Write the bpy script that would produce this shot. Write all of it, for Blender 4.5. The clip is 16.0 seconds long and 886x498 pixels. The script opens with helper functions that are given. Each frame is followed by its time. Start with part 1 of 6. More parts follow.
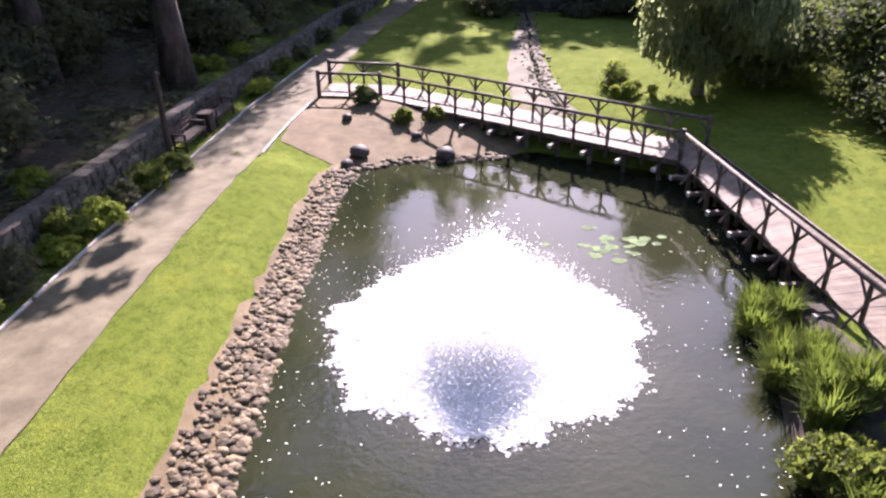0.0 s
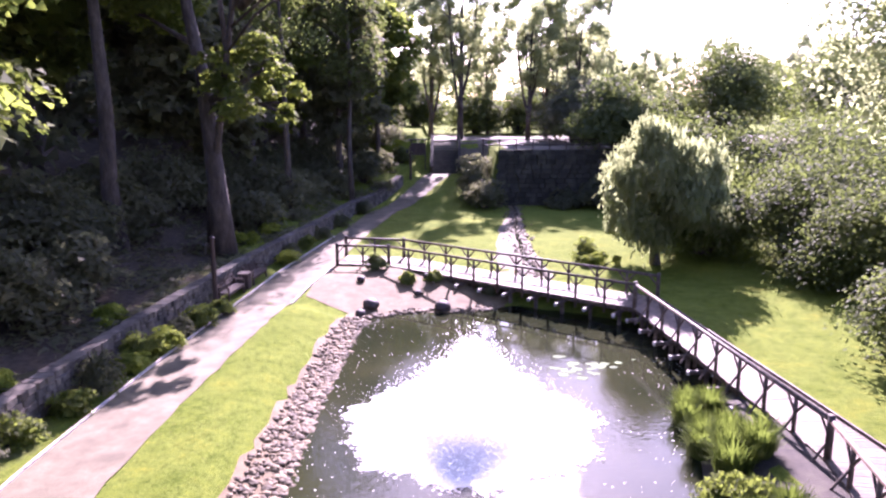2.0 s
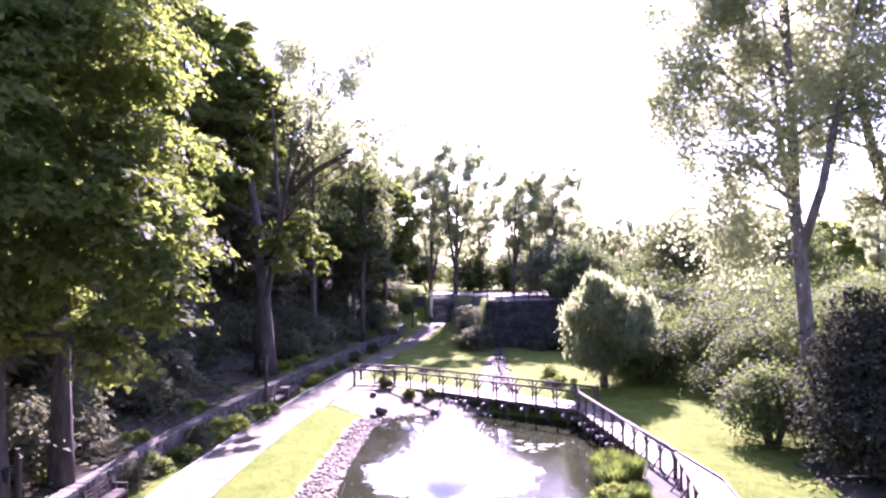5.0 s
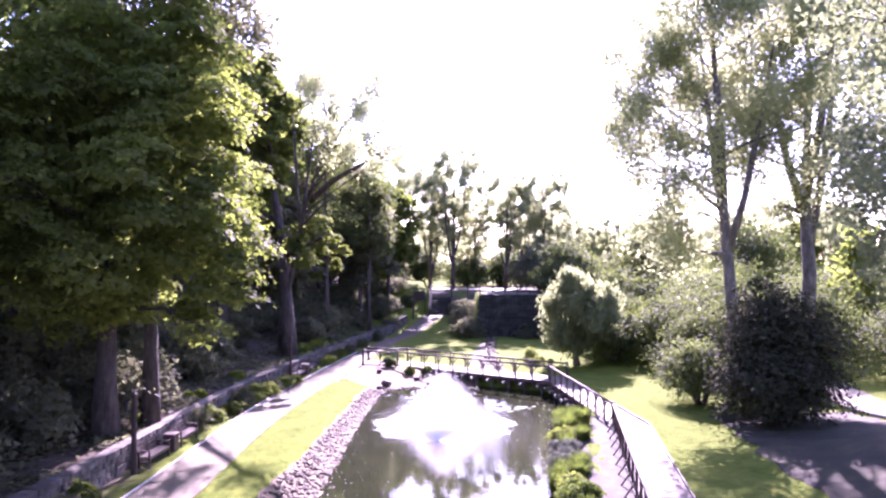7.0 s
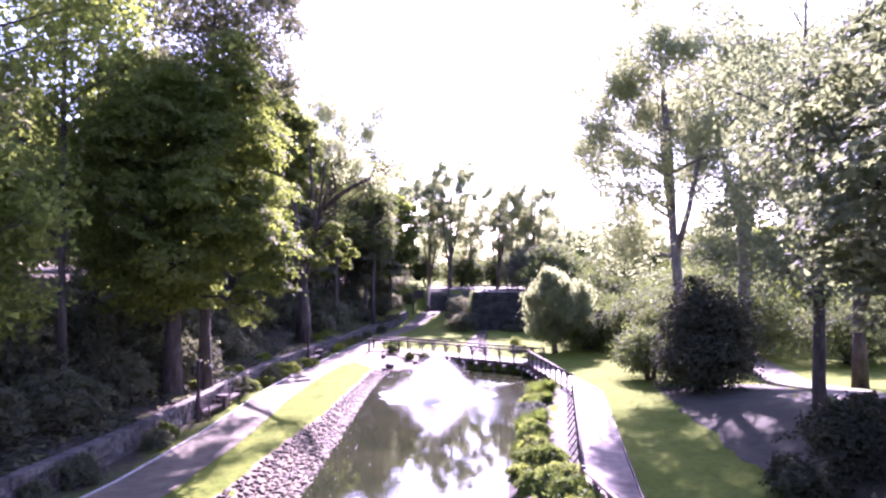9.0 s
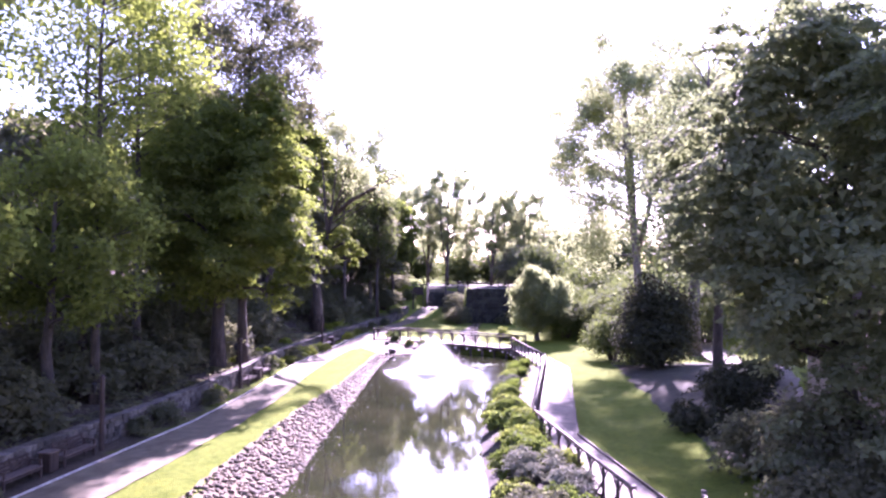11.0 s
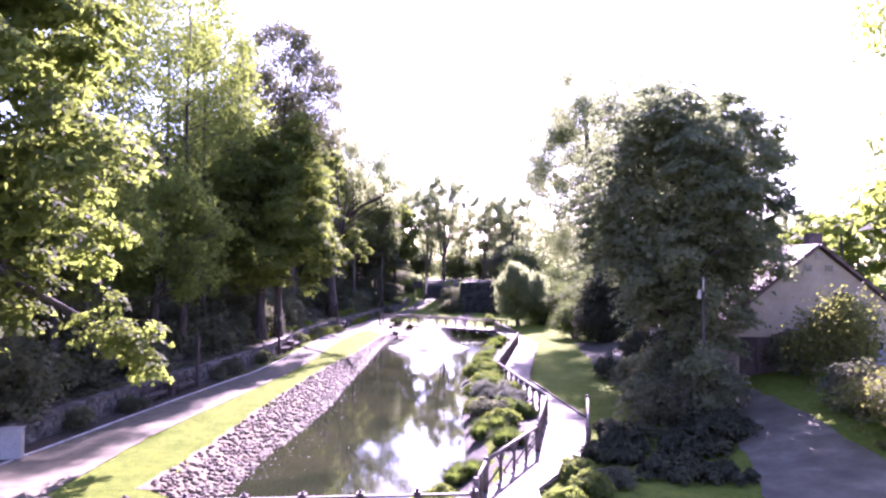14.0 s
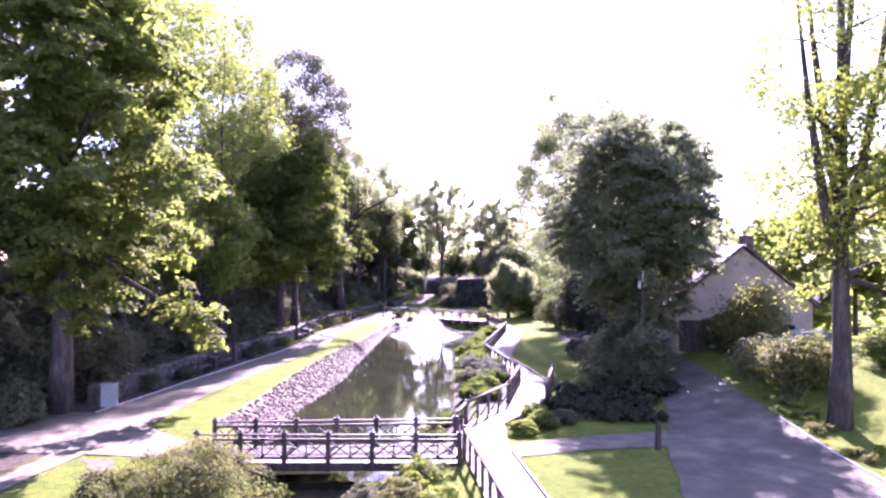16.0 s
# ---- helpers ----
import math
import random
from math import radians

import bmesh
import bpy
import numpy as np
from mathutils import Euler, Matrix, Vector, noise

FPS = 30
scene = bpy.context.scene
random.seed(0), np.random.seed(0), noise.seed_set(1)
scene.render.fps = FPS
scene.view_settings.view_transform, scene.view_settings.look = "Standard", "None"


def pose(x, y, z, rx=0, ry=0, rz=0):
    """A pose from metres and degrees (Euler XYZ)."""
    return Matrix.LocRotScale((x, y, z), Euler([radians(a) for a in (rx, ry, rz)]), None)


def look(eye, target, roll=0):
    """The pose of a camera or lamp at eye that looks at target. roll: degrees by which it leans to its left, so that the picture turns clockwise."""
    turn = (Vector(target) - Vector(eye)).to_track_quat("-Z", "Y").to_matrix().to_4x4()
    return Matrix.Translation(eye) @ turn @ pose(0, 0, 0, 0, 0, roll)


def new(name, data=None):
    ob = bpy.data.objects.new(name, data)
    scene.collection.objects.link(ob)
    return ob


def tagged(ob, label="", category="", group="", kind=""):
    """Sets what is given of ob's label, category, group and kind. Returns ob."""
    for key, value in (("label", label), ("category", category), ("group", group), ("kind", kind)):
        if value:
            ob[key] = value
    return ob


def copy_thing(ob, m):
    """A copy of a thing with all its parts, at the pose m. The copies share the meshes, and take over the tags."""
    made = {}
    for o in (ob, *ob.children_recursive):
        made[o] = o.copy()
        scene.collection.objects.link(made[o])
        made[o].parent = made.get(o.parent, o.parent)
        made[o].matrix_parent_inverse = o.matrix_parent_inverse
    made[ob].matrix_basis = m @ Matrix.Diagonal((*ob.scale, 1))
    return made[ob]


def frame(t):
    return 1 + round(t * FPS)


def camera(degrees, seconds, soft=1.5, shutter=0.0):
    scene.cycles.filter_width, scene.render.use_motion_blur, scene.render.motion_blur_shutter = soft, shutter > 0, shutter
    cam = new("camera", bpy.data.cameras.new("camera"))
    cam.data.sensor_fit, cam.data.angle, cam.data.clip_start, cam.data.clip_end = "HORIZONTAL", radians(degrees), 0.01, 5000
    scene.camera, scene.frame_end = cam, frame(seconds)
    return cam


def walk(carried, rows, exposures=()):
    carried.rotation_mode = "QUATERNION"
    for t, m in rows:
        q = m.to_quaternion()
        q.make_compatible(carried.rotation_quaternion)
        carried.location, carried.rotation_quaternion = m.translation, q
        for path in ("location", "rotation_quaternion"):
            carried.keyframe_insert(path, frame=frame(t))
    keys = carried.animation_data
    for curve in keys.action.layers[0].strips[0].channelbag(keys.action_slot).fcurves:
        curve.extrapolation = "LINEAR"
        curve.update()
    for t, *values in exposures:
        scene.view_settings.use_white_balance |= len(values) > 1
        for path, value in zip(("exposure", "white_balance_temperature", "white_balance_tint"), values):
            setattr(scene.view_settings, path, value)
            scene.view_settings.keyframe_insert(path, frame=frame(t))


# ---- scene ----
cam = camera(63.53, 16.0, 2.4)
# seconds, x, y, z, yaw, pitch, roll
ROWS = [
    (0.0, 1.650, 0.000, 9.715, 0.04, -27.63, 0.24),
    (0.5, 1.684, -1.083, 9.659, 0.08, -23.59, 0.23),
    (1.0, 1.729, -2.457, 9.603, 0.12, -19.48, 0.22),
    (1.5, 1.785, -4.017, 9.547, 0.16, -15.53, 0.21),
    (2.0, 1.851, -5.706, 9.492, 0.20, -11.73, 0.20),
    (2.5, 1.927, -7.451, 9.438, 0.23, -8.12, 0.19),
    (3.0, 2.012, -9.411, 9.385, 0.27, -4.35, 0.18),
    (3.5, 2.106, -11.377, 9.332, 0.30, -0.63, 0.17),
    (4.0, 2.207, -13.368, 9.280, 0.33, 1.23, 0.16),
    (6.5, 2.813, -23.441, 9.029, 0.48, 1.07, 0.10),
    (7.0, 2.949, -25.637, 8.981, 0.51, 1.12, 0.09),
    (7.5, 3.089, -27.842, 8.933, 0.53, 1.18, 0.07),
    (8.0, 3.232, -30.066, 8.887, 0.55, 1.22, 0.06),
    (8.5, 3.378, -32.120, 8.840, 0.58, 1.30, 0.04),
    (9.0, 3.526, -34.318, 8.795, 0.60, 1.30, 0.03),
    (11.5, 4.273, -45.875, 8.577, 0.68, 1.33, -0.05),
    (12.0, 4.420, -48.153, 8.535, 0.70, 1.32, -0.07),
    (12.5, 4.565, -50.315, 8.495, 0.71, 1.23, -0.09),
    (13.0, 4.707, -52.593, 8.454, 0.72, 1.23, -0.11),
    (13.5, 4.845, -54.905, 8.415, 0.73, 1.21, -0.13),
    (14.0, 4.980, -57.160, 8.376, 0.74, 1.18, -0.15),
    (14.5, 5.109, -59.322, 8.337, 0.75, 1.18, -0.17),
    (15.0, 5.234, -61.534, 8.300, 0.75, 1.15, -0.19),
    (15.5, 5.353, -63.768, 8.263, 0.76, 1.11, -0.21),
    (16.0, 5.465, -65.998, 8.226, 0.76, 1.09, -0.23),
]
# seconds, stops, kelvin, tint
EXPOSURE = [(0, 2.2, 6050, 38), (1.0, 2.4, 5950, 45), (2.0, 2.75, 5700, 60), (4, 3.06, 5500, 70), (16, 3.03, 5500, 70)]
walk(cam, [(t, pose(x, y, z, 90 + pitch, roll, yaw)) for t, x, y, z, yaw, pitch, roll in ROWS], EXPOSURE)

# ---- world and sun ----
SUN_EL, SUN_AZ = 34.0, 7.5          # degrees above the horizon, and to the right of straight ahead (+y)
world = bpy.data.worlds.new("sky")
scene.world = world
world.use_nodes = True
wn = world.node_tree
sky = wn.nodes.new("ShaderNodeTexSky")
sky.sky_type = "NISHITA"
sky.sun_disc = False
sky.sun_elevation = radians(SUN_EL)
sky.sun_rotation = radians(SUN_AZ)
sky.air_density, sky.dust_density, sky.ozone_density = 1.0, 0.7, 1.0
wn.nodes["Background"].inputs["Strength"].default_value = 0.08
wn.links.new(sky.outputs[0], wn.nodes["Background"].inputs["Color"])
sun_data = bpy.data.lights.new("sun", "SUN")
sun_data.energy, sun_data.angle, sun_data.color = 5.0, radians(0.6), (1.0, 0.93, 0.82)
sun = new("sun", sun_data)
sd = Vector((math.sin(radians(SUN_AZ)) * math.cos(radians(SUN_EL)), math.cos(radians(SUN_AZ)) * math.cos(radians(SUN_EL)), math.sin(radians(SUN_EL))))
sun.matrix_world = look(sd * 200, (0, 0, 0))


# ---- materials ----
def material(name, rough=0.7, metallic=0.0, spec=0.4):
    m = bpy.data.materials.new(name)
    m.use_nodes = True
    b = m.node_tree.nodes["Principled BSDF"]
    b.inputs["Roughness"].default_value = rough
    b.inputs["Metallic"].default_value = metallic
    b.inputs["Specular IOR Level"].default_value = spec
    return m, m.node_tree, b


def ramp(nt, source, stops):
    r = nt.nodes.new("ShaderNodeValToRGB")
    e = r.color_ramp.elements
    while len(e) < len(stops):
        e.new(0.5)
    for k, (p, c) in enumerate(stops):
        e[k].position, e[k].color = p, (*c, 1)
    nt.links.new(source, r.inputs[0])
    return r.outputs[0]


def noise_tex(nt, scale, detail=4, coords="Object", rough=0.6, stretch=None):
    n = nt.nodes.new("ShaderNodeTexNoise")
    n.inputs["Scale"].default_value, n.inputs["Detail"].default_value, n.inputs["Roughness"].default_value = scale, detail, rough
    if coords == "World":
        src = nt.nodes.new("ShaderNodeNewGeometry").outputs["Position"]
    else:
        src = nt.nodes.new("ShaderNodeTexCoord").outputs[coords]
    if stretch:
        mp = nt.nodes.new("ShaderNodeMapping")
        mp.inputs["Scale"].default_value = stretch
        nt.links.new(src, mp.inputs[0])
        src = mp.outputs[0]
    nt.links.new(src, n.inputs["Vector"])
    return n.outputs["Fac"]


def mix(nt, a, b, fac, mode="MIX"):
    x = nt.nodes.new("ShaderNodeMix")
    x.data_type, x.blend_type = "RGBA", mode
    for sock, v in ((x.inputs[0], fac), (x.inputs[6], a), (x.inputs[7], b)):
        if isinstance(v, (int, float)):
            sock.default_value = v
        elif isinstance(v, tuple):
            sock.default_value = (*v, 1)
        else:
            nt.links.new(v, sock)
    return x.outputs[2]


def bump(nt, b, height, strength=0.4, distance=0.02):
    n = nt.nodes.new("ShaderNodeBump")
    n.inputs["Strength"].default_value, n.inputs["Distance"].default_value = strength, distance
    nt.links.new(height, n.inputs["Height"])
    nt.links.new(n.outputs[0], b.inputs["Normal"])


def two_tone(name, dark, mid, light, scale=3.0, fine=30.0, rough=0.8, relief=0.4, depth=0.02, coords="World", stretch=None, pieces="", spread=0.35, spec=0.3):
    """A surface that varies at a coarse and a fine scale, and from piece to piece."""
    m, nt, b = material(name, rough, 0, spec)
    c = ramp(nt, noise_tex(nt, scale, 5, coords, 0.6, stretch), [(0.3, dark), (0.52, mid), (0.72, light)])
    f = noise_tex(nt, fine, 5, coords, 0.7, stretch)
    c = mix(nt, c, ramp(nt, f, [(0.3, (0.45, 0.45, 0.45)), (0.7, (1.35, 1.35, 1.35))]), 0.6, "MULTIPLY")
    if pieces:
        r = nt.nodes.new("ShaderNodeObjectInfo").outputs["Random"] if pieces == "object" else nt.nodes.new("ShaderNodeNewGeometry").outputs["Random Per Island"]
        c = mix(nt, c, ramp(nt, r, [(0.0, (1 - spread,) * 3), (1.0, (1 + spread,) * 3)]), 1.0, "MULTIPLY")
    nt.links.new(c, b.inputs["Base Color"])
    bump(nt, b, f, relief, depth)
    return m


def leaf_material(name, colours, through_colour, amount=0.45, rough=0.7):
    """Leaves: reflected light, and light let through from behind; colour changes from leaf to leaf."""
    m, nt, b = material(name, rough, 0, 0.12)
    g = nt.nodes.new("ShaderNodeNewGeometry")
    c = ramp(nt, g.outputs["Random Per Island"], [(0.0, colours[0]), (0.5, colours[1]), (1.0, colours[2])])
    big = ramp(nt, noise_tex(nt, 0.35, 3, "World"), [(0.3, (0.75, 0.8, 0.8)), (0.7, (1.2, 1.12, 0.95))])
    c = mix(nt, c, big, 1.0, "MULTIPLY")
    nt.links.new(c, b.inputs["Base Color"])
    tr = nt.nodes.new("ShaderNodeBsdfTranslucent")
    nt.links.new(mix(nt, c, through_colour, 0.6), tr.inputs[0])
    ms = nt.nodes.new("ShaderNodeMixShader")
    ms.inputs[0].default_value = amount
    out = nt.nodes["Material Output"]
    nt.links.new(b.outputs[0], ms.inputs[1])
    nt.links.new(tr.outputs[0], ms.inputs[2])
    nt.links.new(ms.outputs[0], out.inputs[0])
    return m


def ground_material():
    m, nt, b = material("grass_ground", 0.95, 0, 0.04)
    blades = noise_tex(nt, 28, 4, "World", 0.75)
    patch = noise_tex(nt, 0.8, 5, "World", 0.65)
    grass = ramp(nt, blades, [(0.25, (0.056, 0.08, 0.014)), (0.5, (0.125, 0.16, 0.027)), (0.75, (0.215, 0.255, 0.05))])
    grass = mix(nt, grass, ramp(nt, patch, [(0.35, (0.8, 0.85, 0.7)), (0.55, (1, 1, 1)), (0.75, (1.3, 1.12, 0.9))]), 1.0, "MULTIPLY")
    mid = noise_tex(nt, 3.5, 6, "World", 0.75)
    grass = mix(nt, grass, ramp(nt, mid, [(0.3, (0.5, 0.58, 0.45)), (0.5, (1, 1, 1)), (0.68, (1.25, 1.15, 0.95))]), 0.85, "MULTIPLY")
    litter = ramp(nt, noise_tex(nt, 9, 3, "World", 0.8), [(0.66, (0, 0, 0)), (0.72, (1, 1, 1))])
    grass = mix(nt, grass, (0.11, 0.085, 0.045), litter)
    soil = ramp(nt, noise_tex(nt, 4, 6, "World", 0.7), [(0.3, (0.045, 0.036, 0.028)), (0.6, (0.1, 0.082, 0.06)), (0.8, (0.09, 0.115, 0.035))])
    # woodland floor on the slope behind the wall and under the far trees
    pos = nt.nodes.new("ShaderNodeNewGeometry").outputs["Position"]
    sep = nt.nodes.new("ShaderNodeSeparateXYZ")
    nt.links.new(pos, sep.inputs[0])
    add = nt.nodes.new("ShaderNodeMath")
    add.operation = "MULTIPLY_ADD"
    nt.links.new(noise_tex(nt, 0.5, 4, "World", 0.7), add.inputs[0])
    add.inputs[1].default_value = 5.0
    nt.links.new(sep.outputs[0], add.inputs[2])
    mr = nt.nodes.new("ShaderNodeMapRange")
    mr.inputs[1].default_value, mr.inputs[2].default_value, mr.inputs[3].default_value, mr.inputs[4].default_value = -7.6, -6.2, 1.0, 0.0
    nt.links.new(add.outputs[0], mr.inputs[0])
    nt.links.new(mix(nt, grass, soil, mr.outputs[0]), b.inputs["Base Color"])
    bump(nt, b, mix(nt, blades, mid, 0.5), 1.0, 0.09)
    return m


def water_material():
    m, nt, b = material("pond_water", 0.02, 0, 0.8)
    b.inputs["IOR"].default_value = 1.33
    c = ramp(nt, noise_tex(nt, 0.25, 4, "World"), [(0.3, (0.012, 0.016, 0.008)), (0.7, (0.03, 0.032, 0.016))])
    nt.links.new(c, b.inputs["Base Color"])
    # short waves run out from the fountain and die away
    dist = nt.nodes.new("ShaderNodeVectorMath")
    dist.operation = "DISTANCE"
    dist.inputs[1].default_value = (2.6, 14.2, 0)
    nt.links.new(nt.nodes.new("ShaderNodeNewGeometry").outputs["Position"], dist.inputs[0])
    fade = nt.nodes.new("ShaderNodeMapRange")
    fade.inputs[1].default_value, fade.inputs[2].default_value, fade.inputs[3].default_value, fade.inputs[4].default_value = 3.0, 10.0, 1.0, 0.0
    nt.links.new(dist.outputs["Value"], fade.inputs[0])
    waves = mix(nt, noise_tex(nt, 2.2, 3, "World", 0.5), noise_tex(nt, 5.0, 3, "World", 0.6), fade.outputs[0])
    bn = nt.nodes.new("ShaderNodeBump")
    bn.inputs["Distance"].default_value = 0.05
    sm = nt.nodes.new("ShaderNodeMapRange")
    sm.inputs[1].default_value, sm.inputs[2].default_value, sm.inputs[3].default_value, sm.inputs[4].default_value = 0.0, 1.0, 0.04, 0.32
    nt.links.new(fade.outputs[0], sm.inputs[0])
    nt.links.new(sm.outputs[0], bn.inputs["Strength"])
    nt.links.new(waves, bn.inputs["Height"])
    nt.links.new(bn.outputs[0], b.inputs["Normal"])
    return m


def spray_material():
    m, nt, b = material("white_spray", 0.5, 0, 0.5)
    b.inputs["Base Color"].default_value = (0.93, 0.95, 0.97, 1)
    tr = nt.nodes.new("ShaderNodeBsdfTranslucent")
    tr.inputs[0].default_value = (0.97, 0.97, 0.97, 1)
    ms = nt.nodes.new("ShaderNodeMixShader")
    ms.inputs[0].default_value = 0.8
    nt.links.new(b.outputs[0], ms.inputs[1])
    nt.links.new(tr.outputs[0], ms.inputs[2])
    nt.links.new(ms.outputs[0], nt.nodes["Material Output"].inputs[0])
    return m


M_GROUND = ground_material()
M_WATER = water_material()
M_SPRAY = spray_material()
M_PATH = two_tone("pale_gravel_path", (0.082, 0.068, 0.04), (0.128, 0.108, 0.066), (0.178, 0.151, 0.096), 1.2, 45, 0.9, 0.5, 0.01)
M_ROAD = two_tone("worn_gravel_road", (0.066, 0.056, 0.036), (0.108, 0.093, 0.06), (0.18, 0.156, 0.104), 0.7, 30, 0.9, 0.5, 0.01)
M_BEACH = two_tone("pinkish_fine_gravel", (0.09, 0.064, 0.031), (0.132, 0.097, 0.05), (0.18, 0.135, 0.074), 1.5, 60, 0.9, 0.5, 0.01)
M_STONE = two_tone("field_stone", (0.064, 0.048, 0.026), (0.122, 0.093, 0.053), (0.21, 0.165, 0.1), 2.0, 18, 0.8, 0.5, 0.01, "Object", pieces="object", spread=0.55)
M_BOULDER = two_tone("dark_boulder", (0.03, 0.024, 0.022), (0.06, 0.047, 0.042), (0.11, 0.088, 0.078), 3.0, 20, 0.7, 0.5, 0.01, "Object")
M_PEBBLE = two_tone("bank_cobbles", (0.064, 0.048, 0.026), (0.122, 0.093, 0.053), (0.21, 0.165, 0.1), 2.0, 18, 0.8, 0.5, 0.01, "World", pieces="island", spread=0.55)
M_WALL = two_tone("grey_wall_stone", (0.055, 0.046, 0.036), (0.105, 0.09, 0.07), (0.175, 0.152, 0.122), 2.5, 16, 0.85, 0.6, 0.02, "World", pieces="island", spread=0.35)
M_DARKWOOD = two_tone("dark_stained_wood", (0.025, 0.015, 0.012), (0.05, 0.032, 0.025), (0.085, 0.06, 0.045), 4, 25, 0.6, 0.4, 0.008, "Object", (1, 1, 0.2), "object", 0.25)
M_RAIL = two_tone("weathered_brown_log", (0.045, 0.032, 0.024), (0.09, 0.066, 0.05), (0.17, 0.13, 0.1), 4, 22, 0.65, 0.5, 0.01, "World", None, "object", 0.25)
M_PLANK = two_tone("weathered_deck_plank", (0.09, 0.066, 0.046), (0.14, 0.107, 0.078), (0.19, 0.15, 0.112), 2, 30, 0.75, 0.4, 0.006, "World", (1, 1, 1), "object", 0.2)
M_CUT = two_tone("pale_cut_timber", (0.35, 0.3, 0.26), (0.5, 0.45, 0.4), (0.6, 0.55, 0.5), 4, 30, 0.7)
# far wall and steps: much darker tones than the path wall's stone
M_WALL_FAR = two_tone("dark_far_wall_stone", (0.018, 0.017, 0.013), (0.036, 0.034, 0.025), (0.062, 0.06, 0.042), 1.5, 14, 0.9, 0.6, 0.02, "World", pieces="island", spread=0.35)
M_BARK = two_tone("brown_bark", (0.03, 0.024, 0.02), (0.07, 0.055, 0.045), (0.13, 0.105, 0.085), 3, 14, 0.9, 0.8, 0.04, "World", (1, 1, 0.3))
M_BARK_PALE = two_tone("grey_bark", (0.07, 0.06, 0.052), (0.14, 0.125, 0.11), (0.24, 0.22, 0.2), 3, 14, 0.9, 0.8, 0.03, "World", (1, 1, 0.4))
M_LEAF = leaf_material("maple_leaves", [(0.042, 0.054, 0.019), (0.074, 0.094, 0.028), (0.115, 0.14, 0.037)], (0.4, 0.5, 0.08), 0.5)
M_LEAF_DARK = leaf_material("dark_leaves", [(0.06, 0.062, 0.046), (0.09, 0.094, 0.062), (0.125, 0.13, 0.078)], (0.3, 0.32, 0.14), 0.5)
M_LEAF_PURPLE = leaf_material("dusky_leaves", [(0.08, 0.092, 0.054), (0.12, 0.136, 0.078), (0.168, 0.186, 0.104)], (0.27, 0.33, 0.13), 0.5)
M_LEAF_PALE = leaf_material("pale_willow_leaves", [(0.05, 0.064, 0.026), (0.074, 0.094, 0.038), (0.104, 0.128, 0.052)], (0.2, 0.26, 0.055), 0.46)
M_REED = leaf_material("reed_blades", [(0.042, 0.062, 0.015), (0.075, 0.108, 0.024), (0.12, 0.16, 0.038)], (0.24, 0.33, 0.05), 0.4)
M_LEAF_WILLOW = leaf_material("silvery_willow_leaves", [(0.1, 0.12, 0.06), (0.14, 0.165, 0.085), (0.19, 0.215, 0.115)], (0.4, 0.46, 0.2), 0.58)
M_LEAF_LIME = leaf_material("lime_leaves", [(0.085, 0.12, 0.018), (0.145, 0.19, 0.028), (0.22, 0.265, 0.045)], (0.42, 0.5, 0.08), 0.5)
M_LEAF_OLIVE = leaf_material("olive_leaves", [(0.07, 0.07, 0.024), (0.105, 0.105, 0.036), (0.15, 0.148, 0.054)], (0.3, 0.34, 0.07), 0.42)
M_LEAF_SILVER = leaf_material("silver_leaves", [(0.1, 0.11, 0.085), (0.15, 0.16, 0.125), (0.21, 0.22, 0.175)], (0.22, 0.24, 0.15), 0.4)
# leaf colour lightened to stand in for haze and glare over the trees
M_LEAF_HAZE = leaf_material("haze_pale_leaves", [(0.125, 0.14, 0.075), (0.175, 0.195, 0.105), (0.23, 0.25, 0.135)], (0.5, 0.56, 0.26), 0.72)
M_NEEDLE = leaf_material("pine_needles", [(0.06, 0.062, 0.042), (0.09, 0.093, 0.06), (0.125, 0.13, 0.078)], (0.28, 0.3, 0.13), 0.48)
M_LEAF_ASH = leaf_material("ash_leaves", [(0.065, 0.085, 0.028), (0.1, 0.128, 0.042), (0.14, 0.172, 0.058)], (0.27, 0.35, 0.08), 0.45)
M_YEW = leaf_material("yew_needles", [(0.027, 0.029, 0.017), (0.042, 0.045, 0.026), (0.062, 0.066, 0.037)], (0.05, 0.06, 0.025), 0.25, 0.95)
M_SOIL = two_tone("damp_bank_earth", (0.025, 0.02, 0.015), (0.05, 0.042, 0.03), (0.08, 0.075, 0.045), 1.5, 20, 0.9, 0.7, 0.03)
# trodden earth, its tones lowered to carry part of the trees' shade
M_EARTH = two_tone("shade_dark_earth", (0.028, 0.025, 0.014), (0.046, 0.04, 0.021), (0.07, 0.068, 0.03), 0.9, 24, 0.95, 0.6, 0.02)
M_PLASTER = two_tone("pale_plaster", (0.3, 0.24, 0.165), (0.38, 0.31, 0.22), (0.45, 0.375, 0.275), 0.8, 25, 0.9, 0.25, 0.006)
M_ROOF = two_tone("brown_roof_tiles", (0.08, 0.05, 0.045), (0.13, 0.085, 0.075), (0.19, 0.13, 0.115), 1.5, 14, 0.8, 0.6, 0.02)
M_BOX = two_tone("grey_painted_steel", (0.24, 0.225, 0.2), (0.29, 0.275, 0.245), (0.34, 0.325, 0.29), 1.5, 20, 0.45, 0.1, 0.002)
M_IRON = two_tone("black_iron", (0.012, 0.012, 0.012), (0.02, 0.02, 0.02), (0.035, 0.033, 0.03), 4, 30, 0.45, 0.2, 0.003)


